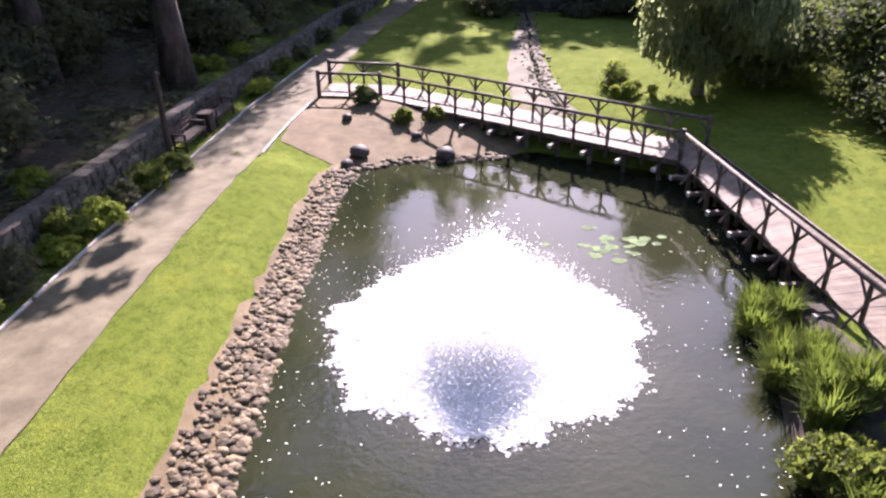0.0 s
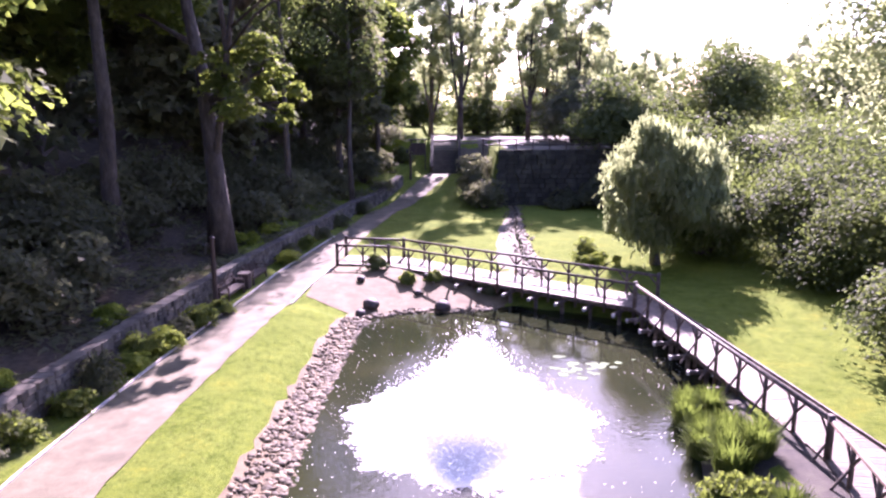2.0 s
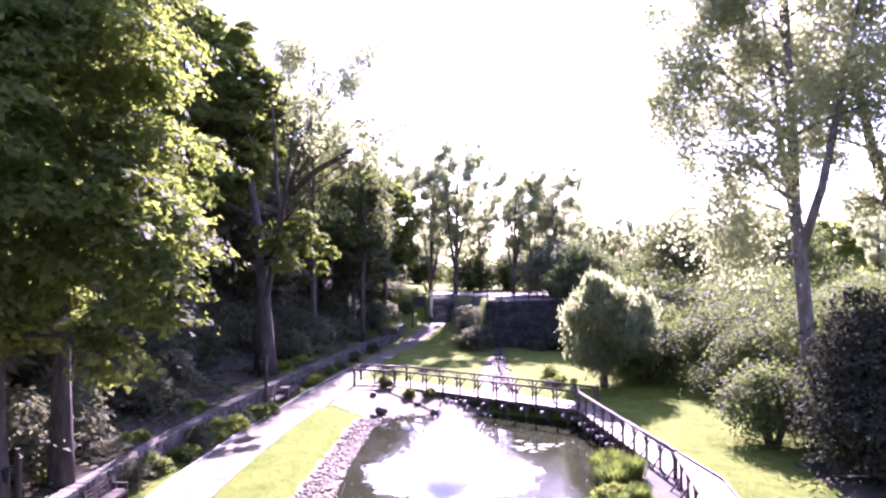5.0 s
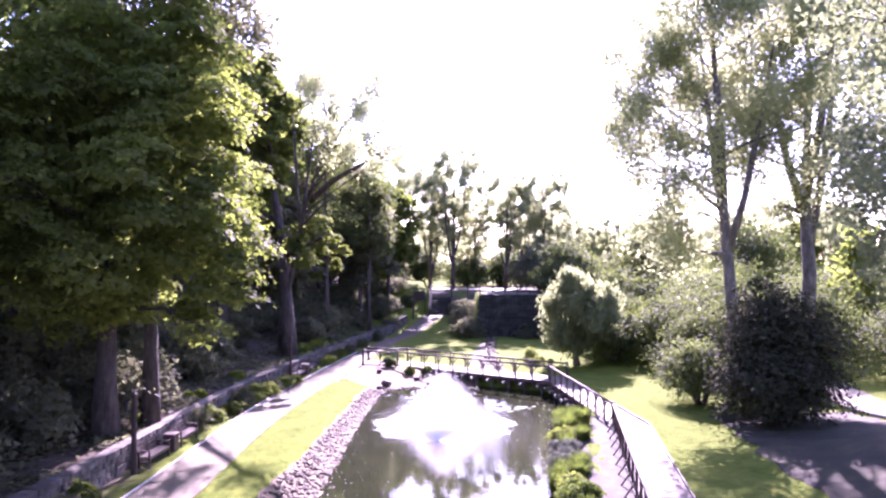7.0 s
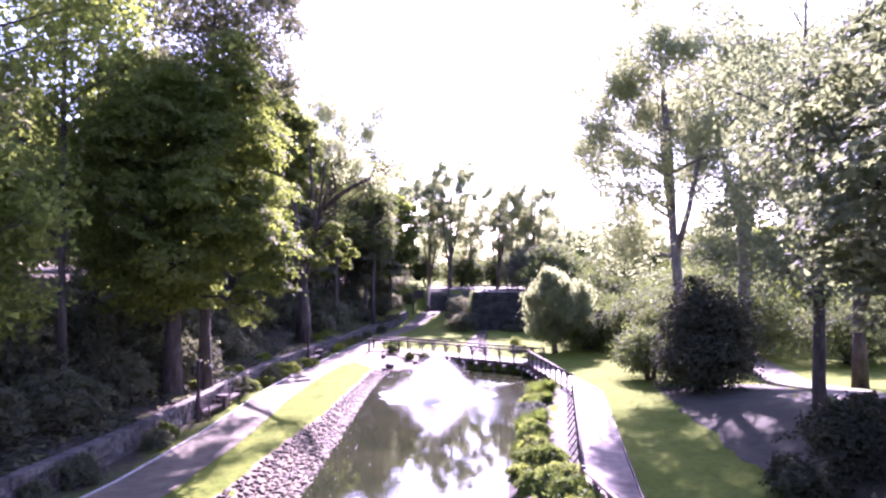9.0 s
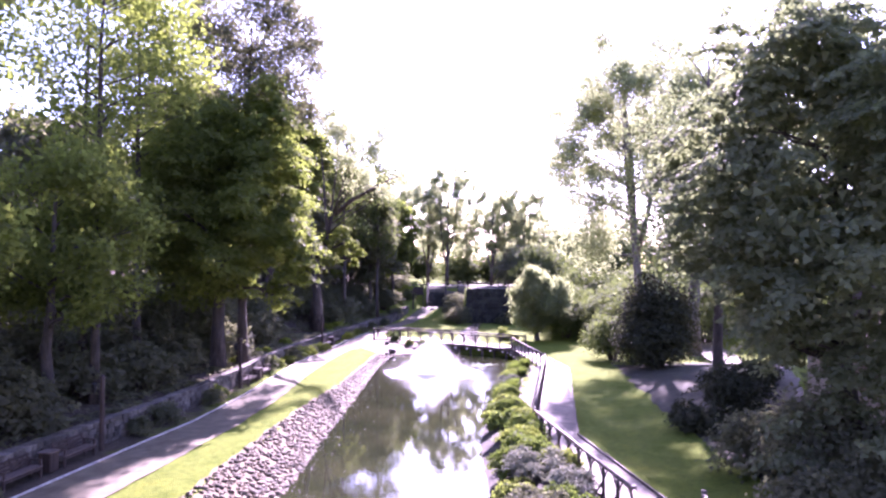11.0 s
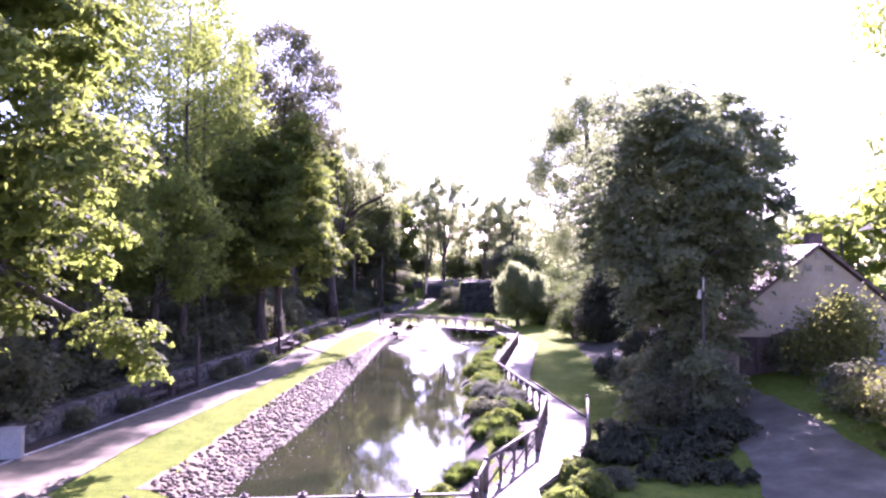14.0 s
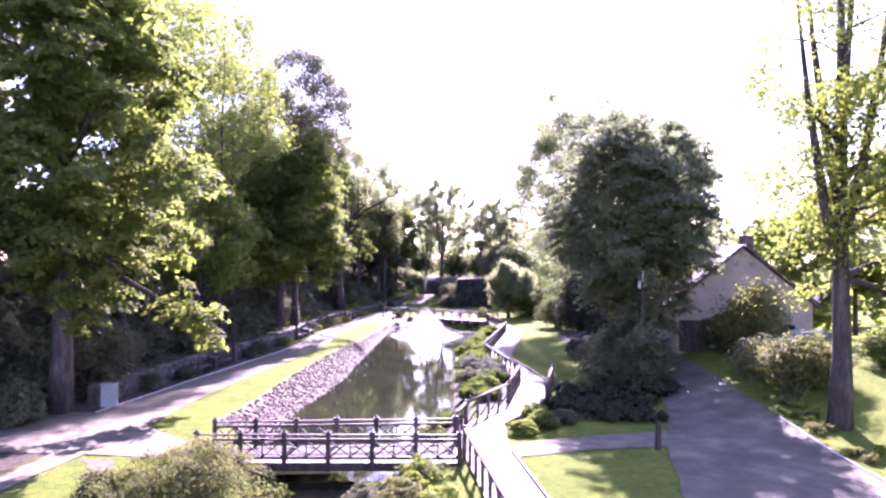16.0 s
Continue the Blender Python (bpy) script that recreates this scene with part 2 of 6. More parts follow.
# ---- mesh helpers ----
class Build:
    """Collects vertices and faces for one mesh."""

    def __init__(self):
        self.v, self.f = [], []

    def add(self, verts, faces):
        n = len(self.v)
        self.v.extend(tuple(p) for p in verts)
        self.f.extend(tuple(n + i for i in q) for q in faces)
        return self

    def box(self, c, s, rot=None, chamfer=0.0):
        hx, hy, hz = (a / 2 for a in s)
        k = min(chamfer, hx * 0.8, hy * 0.8)
        if k > 0:
            ring = [(hx, -hy + k), (hx, hy - k), (hx - k, hy), (-hx + k, hy), (-hx, hy - k), (-hx, -hy + k), (-hx + k, -hy), (hx - k, -hy)]
        else:
            ring = [(hx, -hy), (hx, hy), (-hx, hy), (-hx, -hy)]
        n = len(ring)
        pts = [Vector((x, y, -hz)) for x, y in ring] + [Vector((x, y, hz)) for x, y in ring]
        m = rot or Matrix.Identity(3)
        pts = [m @ p + Vector(c) for p in pts]
        faces = [tuple(range(n - 1, -1, -1)), tuple(range(n, 2 * n))] + [(i, (i + 1) % n, n + (i + 1) % n, n + i) for i in range(n)]
        return self.add(pts, faces)

    def beam(self, a, b, w, h, chamfer=0.0):
        """A squared timber from a to b, w wide and h high."""
        a, b = Vector(a), Vector(b)
        d = b - a
        z = d.normalized()
        side = z.cross(Vector((0, 0, 1)))
        side = side.normalized() if side.length > 1e-4 else Vector((1, 0, 0))
        up = side.cross(z)
        return self.box((a + b) / 2, (w, h, d.length), Matrix((side, up, z)).transposed(), chamfer)

    def tube(self, pts, radii, sides=8, caps=True, rough=0.0, rng=None):
        pts = [Vector(p) for p in pts]
        rings = []
        side = None
        for i, p in enumerate(pts):
            d = (pts[min(i + 1, len(pts) - 1)] - pts[max(i - 1, 0)]).normalized()
            if side is None:
                side = d.cross(Vector((0, 0, 1)) if abs(d.z) < 0.9 else Vector((1, 0, 0))).normalized()
            side = (side - d * side.dot(d)).normalized()
            up = d.cross(side)
            rings.append([p + (side * math.cos(2 * math.pi * k / sides) + up * math.sin(2 * math.pi * k / sides)) * radii[i] * (1 + (rng.uniform(-rough, rough) if rng else 0)) for k in range(sides)])
        verts = [q for r in rings for q in r]
        faces = [(i * sides + k, i * sides + (k + 1) % sides, (i + 1) * sides + (k + 1) % sides, (i + 1) * sides + k) for i in range(len(pts) - 1) for k in range(sides)]
        if caps:
            faces += [tuple(range(sides - 1, -1, -1)), tuple((len(pts) - 1) * sides + k for k in range(sides))]
        return self.add(verts, faces)

    def mesh(self, name, mat, smooth=False):
        me = bpy.data.meshes.new(name)
        me.from_pydata(self.v, [], self.f)
        me.materials.append(mat)
        if smooth:
            me.polygons.foreach_set("use_smooth", [True] * len(me.polygons))
        me.update()
        return me


def part(name, shape, mat, parent, label="", smooth=False, kind=""):
    """One mesh object under a thing or under a part. shape: a Build or a mesh."""
    me = shape.mesh(name, mat, smooth) if isinstance(shape, Build) else shape
    ob = new(name, me)
    ob.parent = parent
    if label:
        ob["label"] = label
    if kind:
        ob["kind"] = kind
    return ob


def thing(name, place, label, category, group="", kind=""):
    ob = new(name)
    ob.empty_display_size = 0.2
    ob.matrix_basis = place
    return tagged(ob, label, category, group, kind)


def array_mesh(name, verts, faces, mat, smooth=False):
    """A mesh from numpy arrays; all faces with the same number of corners."""
    me = bpy.data.meshes.new(name)
    n, k = faces.shape
    me.vertices.add(len(verts))
    me.vertices.foreach_set("co", verts.astype(np.float32).ravel())
    me.loops.add(n * k)
    me.loops.foreach_set("vertex_index", faces.astype(np.int32).ravel())
    me.polygons.add(n)
    me.polygons.foreach_set("loop_start", np.arange(0, n * k, k, dtype=np.int32))
    me.polygons.foreach_set("loop_total", np.full(n, k, dtype=np.int32))
    if smooth:
        me.polygons.foreach_set("use_smooth", np.ones(n, dtype=bool))
    me.materials.append(mat)
    me.update(calc_edges=True)
    return me


# ---- plan of the place (metres; pond surface at z = 0) ----
PATH_R = [(-8.3, -34), (-8.3, -26), (-7.9, -22), (-7.0, -15.5), (-6.3, -8), (-6.05, -2), (-6.1, 6), (-6.0, 12), (-5.5, 20), (-4.9, 27), (-4.2, 31), (-3.3, 42), (-2.0, 51), (0.8, 60), (3.0, 66.5), (3.2, 80)]
PATH_L = [(-12.0, -31), (-10.9, -22), (-9.8, -15), (-8.8, -8), (-8.45, 0), (-8.3, 10), (-8.0, 16), (-7.5, 23), (-6.9, 30), (-5.4, 40), (-4.3, 50), (-1.6, 59), (0.4, 66.5), (0.6, 80)]
LAWN_EDGE = [(-5.6, -33), (-5.2, -27), (-5.1, -21), (-4.8, -14), (-4.2, -3), (-3.65, 5), (-3.4, 12), (-3.15, 18), (-3.0, 22), (-2.6, 25)]
POND = [(-3.3, -36), (-3.4, -28), (-2.9, -21.5), (-2.5, -15), (-2.5, -6), (-2.4, 3), (-2.4, 9), (-2.4, 16), (-2.2, 20), (-2.1, 23), (-1.6, 24.8), (-0.2, 25.6), (3, 25.9), (5.2, 26.7), (7.5, 25.7), (10.2, 24.0), (11.2, 21.5), (11.4, 18), (9.6, 14.8),
        (8.5, 11), (7.8, 6), (6.7, 0), (5.9, -6), (5.6, -9), (5.7, -16), (5.7, -22), (5.6, -28), (5.1, -34), (3.5, -39), (1.5, -47), (-0.8, -47), (-0.5, -40)]
BRIDGE_F = [(-4.0, 31.9), (-1.2, 31.5), (9.8, 23.4)]
BRIDGE_B = [(-3.8, 34.0), (-0.5, 33.4), (11.2, 24.9)]
DECK_Z, RAIL_H = 0.9, 1.05


def interp(line, y):
    ys = [p[1] for p in line]
    return np.interp(y, ys, [p[0] for p in line])


def wall_x(y):
    return interp(PATH_L, y) - np.interp(y, [-30, -15, -4, 10, 24, 40], [1.2, 1.65, 1.6, 1.3, 1.3, 0.9])


def smooth01(a):
    a = np.clip(a, 0, 1)
    return a * a * (3 - 2 * a)


def poly_distance(x, y, poly):
    """Distance to the edge of a closed outline, negative inside."""
    px = np.array([p[0] for p in poly])
    py = np.array([p[1] for p in poly])
    d = np.full(np.shape(x), 1e9)
    inside = np.zeros(np.shape(x), bool)
    for i in range(len(poly)):
        ax, ay, bx, by = px[i], py[i], px[(i + 1) % len(poly)], py[(i + 1) % len(poly)]
        t = np.clip(((x - ax) * (bx - ax) + (y - ay) * (by - ay)) / ((bx - ax) ** 2 + (by - ay) ** 2), 0, 1)
        d = np.minimum(d, np.hypot(x - ax - t * (bx - ax), y - ay - t * (by - ay)))
        cross = ((ay > y) != (by > y)) & (x < (bx - ax) * (y - ay) / ((by - ay) if by != ay else 1e-9) + ax)
        inside ^= cross
    return np.where(inside, -d, d)


def height(x, y):
    """The height of the ground."""
    x, y = np.asarray(x, float), np.asarray(y, float)
    h = 0.78 + 0.05 * np.sin(x * 0.31 + 1) * np.cos(y * 0.23)
    # rise to the right, by the road and the house
    h = h + 1.9 * smooth01((x - 14.5) / 9.0) * smooth01((y + 42) / 24) * (1 - smooth01((y + 4) / 22))
    # slope behind the wall
    w = wall_x(np.clip(y, -30, 80)) - 0.35
    out = np.clip(w - x, 0, 40)
    behind = smooth01((w - x) / 0.25) * smooth01((y + 30) / 3)
    h = h + behind * 0.9 + 6.5 * smooth01(out / 26) * smooth01((y + 36) / 8)
    # terrace beyond the far lawn: a wall on the right, a ramp and steps by the path
    w2 = smooth01((x - 5.4) / 1.0)
    ramp_up = 0.35 * smooth01((y - 53) / 13) + 0.65 * smooth01((y - 65.8) / 4.4)
    h = h + 4.6 * (ramp_up * (1 - w2) + smooth01((y - 54.7) / 0.5) * w2) * smooth01((x + 11) / 6)
    d = poly_distance(x, y, POND)
    bank = np.where(x < 2.5, 1.9, 1.3)
    beach = smooth01((y - 23.5) / 2) * smooth01((34 - y) / 2) * smooth01((6.5 - x) / 2)
    bank = bank + beach * 3.2
    t = np.clip(d / bank, 0, 1)
    h = np.where(d < bank, -0.03 + (h + 0.03) * (t * 0.75 + 0.25 * smooth01(t)), h)
    h = np.where(d < 0, -0.03 - 0.9 * smooth01(-d / 1.6), h)
    return h


def gz(x, y):
    return float(height(x, y))


def strip(name, left, right, lift, mat, step=0.7, across=8, label="", category="", rag=0.0):
    """A surface between two lines, laid on the ground."""
    def resample(line, n):
        p = np.array(line, float)
        s = np.concatenate([[0], np.cumsum(np.hypot(*np.diff(p, axis=0).T))])
        u = np.linspace(0, s[-1], n)
        return np.stack([np.interp(u, s, p[:, 0]), np.interp(u, s, p[:, 1])], 1)
    p = np.array(left, float)
    n = int(np.hypot(*np.diff(p, axis=0).T).sum() / step) + 2
    a, b = resample(left, n), resample(right, n)
    rs = np.random.RandomState(len(name))
    if rag:
        a = a + rs.uniform(-rag, rag, a.shape)
        b = b + rs.uniform(-rag, rag, b.shape)
    u = np.linspace(0, 1, across)[None, :, None]
    g = a[:, None] * (1 - u) + b[:, None] * u
    z = height(g[..., 0], g[..., 1]) + lift
    verts = np.concatenate([g, z[..., None]], 2).reshape(-1, 3)
    i = np.arange(n - 1)[:, None] * across + np.arange(across - 1)[None]
    faces = np.stack([i, i + 1, i + across + 1, i + across], -1).reshape(-1, 4)
    ob = new(name, array_mesh(name, verts, faces, mat, True))
    return tagged(ob, label, category, kind="structure")


# ---- ground, water, paths ----
def axis(lo, hi, step, far):
    inner = np.arange(lo, hi + step / 2, step)
    grow = np.cumsum(step * 1.35 ** np.arange(1, 60))
    grow = grow[grow < far]
    return np.concatenate([lo - grow[::-1], inner, hi + grow])


def make_ground():
    xs, ys = axis(-24, 34, 0.42, 1600), axis(-52, 90, 0.6, 1600)
    X, Y = np.meshgrid(xs, ys, indexing="ij")
    Z = height(X, Y)
    rs = np.random.RandomState(3)
    Z = Z + rs.uniform(-0.02, 0.02, Z.shape) * (poly_distance(X, Y, POND) > 0.5)
    n, m = X.shape
    verts = np.stack([X, Y, Z], -1).reshape(-1, 3)
    i = np.arange(n - 1)[:, None] * m + np.arange(m - 1)[None]
    faces = np.stack([i, i + m, i + m + 1, i + 1], -1).reshape(-1, 4)
    ob = new("ground", array_mesh("ground", verts, faces, M_GROUND, True))
    tagged(ob, "short green grass with earth under the trees", "ground", kind="structure")


def make_water():
    pts = [Vector((x, y, 0)) for x, y in POND]
    bm = bmesh.new()
    grown = []
    for i, p in enumerate(pts):
        d = (pts[(i + 1) % len(pts)] - pts[i - 1]).normalized()
        grown.append(bm.verts.new(p + Vector((-d.y, d.x, 0)) * 0.25))
    bm.faces.new(grown)
    bmesh.ops.triangulate(bm, faces=bm.faces[:])
    bmesh.ops.recalc_face_normals(bm, faces=bm.faces[:])
    if bm.faces[:][0].normal.z < 0:
        bmesh.ops.reverse_faces(bm, faces=bm.faces[:])
    me = bpy.data.meshes.new("water")
    bm.to_mesh(me)
    bm.free()
    me.materials.append(M_WATER)
    tagged(new("water", me), "still dark green pond water mirroring the sky", "pond", kind="structure")


make_ground()
make_water()
strip("path", PATH_L, PATH_R, 0.03, M_PATH, 0.7, 8, "pale gravel footpath beside the lawn", "path", 0.06)
strip("path_junction", [(-40, -39.5), (-20, -39.0), (-12, -38.4), (-8, -38.7), (-4.0, -39.3)], [(-40, -29), (-20, -31), (-12.0, -30.9), (-8.3, -33.8), (-4.2, -37.6)], 0.034, M_PATH, 0.7, 12, "wide pale gravel junction by the footbridge", "path", 0.06)
strip("path_side", [(-10.6, -52), (-10.0, -44), (-9.9, -38.4)], [(-9.6, -52), (-9.0, -44), (-8.6, -38.4)], 0.03, M_PATH, 0.7, 4, "narrow cobbled side path through grass", "path", 0.1)
strip("path_cross", [(7.7, -38.6), (10.5, -37.6), (14.6, -36.6)], [(7.7, -36.6), (10.5, -35.4), (15.0, -34.0)], 0.03, M_PATH, 0.7, 6, "pale gravel link between boardwalk and road", "path", 0.05)
strip("road", [(11.4, -52), (12.8, -43), (14.4, -36), (16.4, -29), (18.1, -20), (18.8, -10), (21.2, -2), (23, 4), (26, 20), (30, 40)], [(21.0, -52), (20.5, -43), (20.4, -37), (20.4, -31), (20.4, -24), (20.0, -17), (20.7, -10), (23.6, -2), (25.6, 3), (29, 20), (33, 40)], 0.035, M_ROAD, 0.8, 12, "worn gravel road dappled with tree shade", "road", 0.15)
strip("gravel_beach", [(-2.3, 25.0), (-4.75, 26.6), (-4.6, 29), (-4.15, 31.6)], [(3.0, 26.0), (4.6, 26.6), (5.2, 28.4), (5.6, 30.4)], 0.03, M_BEACH, 0.4, 18, "pinkish fine gravel beach at the pond's head", "beach", 0.05)
strip("bank_gravel", [(a, b) for a, b in LAWN_EDGE], [(float(np.interp(b, [p[1] for p in POND[:12]], [p[0] for p in POND[:12]])) + 0.5, b) for a, b in LAWN_EDGE], 0.025, M_BEACH, 0.6, 6, "coarse pinkish gravel under the bank's cobbles", "gravel", 0.12)
strip("bank_soil", [(10.6, 27.2), (11.0, 22), (11.2, 18), (9.4, 14.8), (8.3, 11), (7.6, 6), (6.5, 0), (5.7, -6), (5.4, -12), (5.5, -22), (5.4, -28), (5.2, -33.5)], [(11.1, 24.6), (11.8, 20), (12.4, 15), (12.7, 12.0), (11.9, 7), (11.2, 2), (10.6, -4), (9.7, -10.7), (11.2, -21.6), (10.6, -25), (10.1, -28.4), (7.5, -33.4)], 0.02, M_SOIL, 0.8, 7, "dark damp earth under and before the boardwalk", "soil", 0.1)
strip("bare_earth", [(14.9, -27), (15.3, -16), (15.6, -6), (16.0, 3), (17.0, 13)], [(16.9, -27), (18.4, -16), (19.7, -6), (22.4, 3), (24.2, 13)], 0.02, M_EARTH, 0.7, 10, "bare trodden earth, colour darkened for the trees' shade", "earth", 0.3)
strip("stream_bed", [(5.0, 29), (4.6, 34), (5.4, 42), (6.9, 50), (7.1, 54.3)], [(7.4, 29), (7.0, 34), (7.2, 42), (7.8, 50), (7.9, 54.3)], 0.02, M_ROAD, 0.8, 5, "stony bed of a shallow brook", "stream bed", 0.15)

strip("brook_water", [(6.5, 29.5), (6.15, 34), (6.5, 42), (7.3, 50), (7.45, 54)], [(6.75, 29.5), (6.4, 34), (6.72, 42), (7.5, 50), (7.65, 54)], 0.06, M_WATER, 0.5, 3, "thin bright trickle of a brook", "brook", 0.05)


# ---- stones ----
def stone_mesh(name, rng, mat, flat=0.6, fine=1):
    bm = bmesh.new()
    bmesh.ops.create_icosphere(bm, subdivisions=fine, radius=0.5)
    for v in bm.verts:
        v.co *= rng.uniform(0.78, 1.15) if fine == 1 else rng.uniform(0.93, 1.05)
        v.co.z *= flat
    me = bpy.data.meshes.new(name)
    bm.to_mesh(me)
    bm.free()
    me.materials.append(mat)
    me.polygons.foreach_set("use_smooth", [fine > 1] * len(me.polygons))
    return me


def stone_arrays(rng, variants=6):
    out = []
    for _ in range(variants):
        bm = bmesh.new()
        bmesh.ops.create_cube(bm, size=0.62)
        bmesh.ops.subdivide_edges(bm, edges=bm.edges[:], cuts=1, use_grid_fill=True)
        bmesh.ops.triangulate(bm, faces=bm.faces[:])
        for v in bm.verts:
            v.co *= 0.5 / max(v.co.length, 0.36) 
        for v in bm.verts:
            v.co *= rng.uniform(0.78, 1.15)
            v.co.z *= 0.65
        bm.verts.index_update()
        out.append((np.array([v.co[:] for v in bm.verts]), np.array([[v.index for v in f.verts] for f in bm.faces])))
        bm.free()
    return out


def joined_stones(name, places, mat, rng, label, parent=None, category="stones"):
    """Many stones in one mesh. places: x, y, z, size."""
    kinds = stone_arrays(rng)
    V, F, n = [], [], 0
    for x, y, z, s in places:
        v, f = kinds[rng.randrange(len(kinds))]
        a = rng.uniform(0, 6.28)
        k = np.array([rng.uniform(0.8, 1.3), rng.uniform(0.75, 1.0), rng.uniform(0.8, 1.1)]) * s
        w = v * k
        w = np.stack([w[:, 0] * math.cos(a) - w[:, 1] * math.sin(a), w[:, 0] * math.sin(a) + w[:, 1] * math.cos(a), w[:, 2]], 1) + (x, y, z)
        V.append(w)
        F.append(f + n)
        n += len(v)
    ob = new(name, array_mesh(name, np.concatenate(V), np.concatenate(F), mat))
    ob.parent = parent
    return tagged(ob, label, category if parent is None else "", kind="stuff")


def bank_places(rng, y0, y1, count, lo, hi):
    out = []
    for _ in range(count):
        y = rng.uniform(y0, y1)
        a, b = float(interp(LAWN_EDGE, y)), float(interp([p for p in POND[:12]], y))
        u = rng.random() ** 0.78
        x = a + 0.1 + (b + 0.35 - a) * u
        s = rng.uniform(lo, hi) * (1.15 if u > 0.5 else 0.9)
        out.append((x, y, gz(x, y) + s * 0.16, s))
    return out


def make_bank():
    rng = random.Random(11)
    bank = thing("stone_bank", pose(0, 0, 0), "bank of loose pinkish grey cobbles along the pond", "stone bank", kind="structure")
    kinds = [stone_mesh("stone", rng, M_STONE) for _ in range(8)]
    for x, y, z, s in bank_places(rng, 8.5, 19, 290, 0.13, 0.34):
        ob = part("stone", kinds[rng.randrange(8)], None, bank)
        ob.matrix_basis = pose(x, y, z, 0, 0, rng.uniform(0, 360)) @ Matrix.Diagonal((s * rng.uniform(0.9, 1.3), s, s * rng.uniform(0.8, 1.1), 1))
    rest = bank_places(rng, 6, 24.5, 2000, 0.08, 0.27) + bank_places(rng, -33, 8, 4600, 0.09, 0.31)
    # stones round the beach's foot
    for _ in range(190):
        t = rng.random()
        x = -2.4 + 6.6 * t
        y = float(np.interp(x, [-2.6, -1.6, -0.2, 3.0, 4.5], [24.2, 24.9, 25.7, 26.0, 26.5])) + rng.uniform(-0.25, 0.3)
        s = rng.uniform(0.14, 0.34)
        rest.append((x, y, max(gz(x, y), -0.05) + s * 0.15, s))
    joined_stones("loose_cobbles", rest, M_PEBBLE, rng, "loose pinkish grey cobbles", bank)
    # brook
    brook = []
    for _ in range(420):
        y = rng.uniform(29, 54)
        x = rng.gauss(float(np.interp(y, [29, 34, 42, 56, 80], [6.6, 6.3, 6.7, 7.6, 8.3])), 0.34)
        s = rng.uniform(0.12, 0.38)
        brook.append((x, y, gz(x, y) + 0.03, s * 0.75))
    joined_stones("brook_stones", brook, M_PEBBLE, rng, "grey stones scattered along a shallow brook", category="stones")
    for x, y, s in ((-1.6, 26.0, 0.85), (1.7, 26.0, 0.9), (-2.4, 29.0, 0.5), (0.5, 27.7, 0.42), (-2.0, 25.1, 0.55), (0.9, 29.6, 0.5), (5.4, 28.6, 0.6)):
        me = stone_mesh("boulder", rng, M_BOULDER, 0.8, 2)
        ob = new("boulder", me)
        ob.matrix_basis = pose(x, y, gz(x, y) + s * 0.24, 0, 0, rng.uniform(0, 360)) @ Matrix.Diagonal((s, s * 0.85, s * 0.85, 1))
        tagged(ob, "rounded grey boulder on the gravel beach", "boulder", "boulders on the beach")


make_bank()


# ---- timber: decks and rails ----
PLANK = Build().box((0, 0, 0), (1, 1, 1)).mesh("plank", M_PLANK)


def deck(name, left, right, label, z=DECK_Z, width=0.165, board=0.155):
    """A plank deck between two lines with the same number of corners."""
    top = thing(name, pose(0, 0, 0), label, "boardwalk", kind="structure")
    rng = random.Random(len(left) * 7 + 1)
    for i in range(len(left) - 1):
        a0, a1, b0, b1 = (Vector((*p, z)) for p in (left[i], left[i + 1], right[i], right[i + 1]))
        n = max(1, round(((a1 - a0).length + (b1 - b0).length) / 2 / width))
        for k in range(n):
            t = (k + 0.5) / n
            a, b = a0.lerp(a1, t), b0.lerp(b1, t)
            d = b - a
            ob = part("plank", PLANK, None, top)
            ob.matrix_basis = Matrix.Translation((a + b) / 2 + Vector((0, 0, -0.025 + rng.uniform(-0.004, 0.004)))) @ Matrix.Rotation(math.atan2(d.y, d.x), 4, "Z") @ Matrix.Diagonal((d.length + 0.12 + rng.uniform(-0.03, 0.03), board, 0.05, 1))
        for p, q, s in ((a0, a1, 1), (b0, b1, -1)):
            inward = ((b0 - a0) * s).normalized() * 0.12
            part("bearer", Build().beam(p + inward - Vector((0, 0, 0.15)), q + inward - Vector((0, 0, 0.15)), 0.12, 0.18), M_RAIL, top)
    return top


def stringer_ends(top, line, side, z=DECK_Z, gap=1.38, out=0.55, low=-0.6):
    """Cross beams that stick out under a deck, with a slanting strut and a pile."""
    for i in range(len(line) - 1):
        a, b = Vector((*line[i], 0)), Vector((*line[i + 1], 0))
        d = (b - a).normalized()
        o = Vector((d.y, -d.x, 0)) * side
        n = max(1, round((b - a).length / gap))
        for k in range(n):
            p = a.lerp(b, (k + 0.5) / n)
            part("cross_beam", Build().beam(p - o * 1.2 + Vector((0, 0, z - 0.32)), p + o * out + Vector((0, 0, z - 0.32)), 0.14, 0.14, 0.02), M_RAIL, top)
            part("beam_end", Build().beam(p + o * out + Vector((0, 0, z - 0.32)), p + o * (out + 0.05) + Vector((0, 0, z - 0.32)), 0.15, 0.15, 0.02), M_CUT, top, "pale sawn timber end")
            foot = min(gz(p.x, p.y), 0.3) + low
            part("pile", Build().tube([p - o * 0.1 + Vector((0, 0, foot)), p - o * 0.1 + Vector((0, 0, z - 0.3))], [0.1, 0.09], 8), M_RAIL, top)


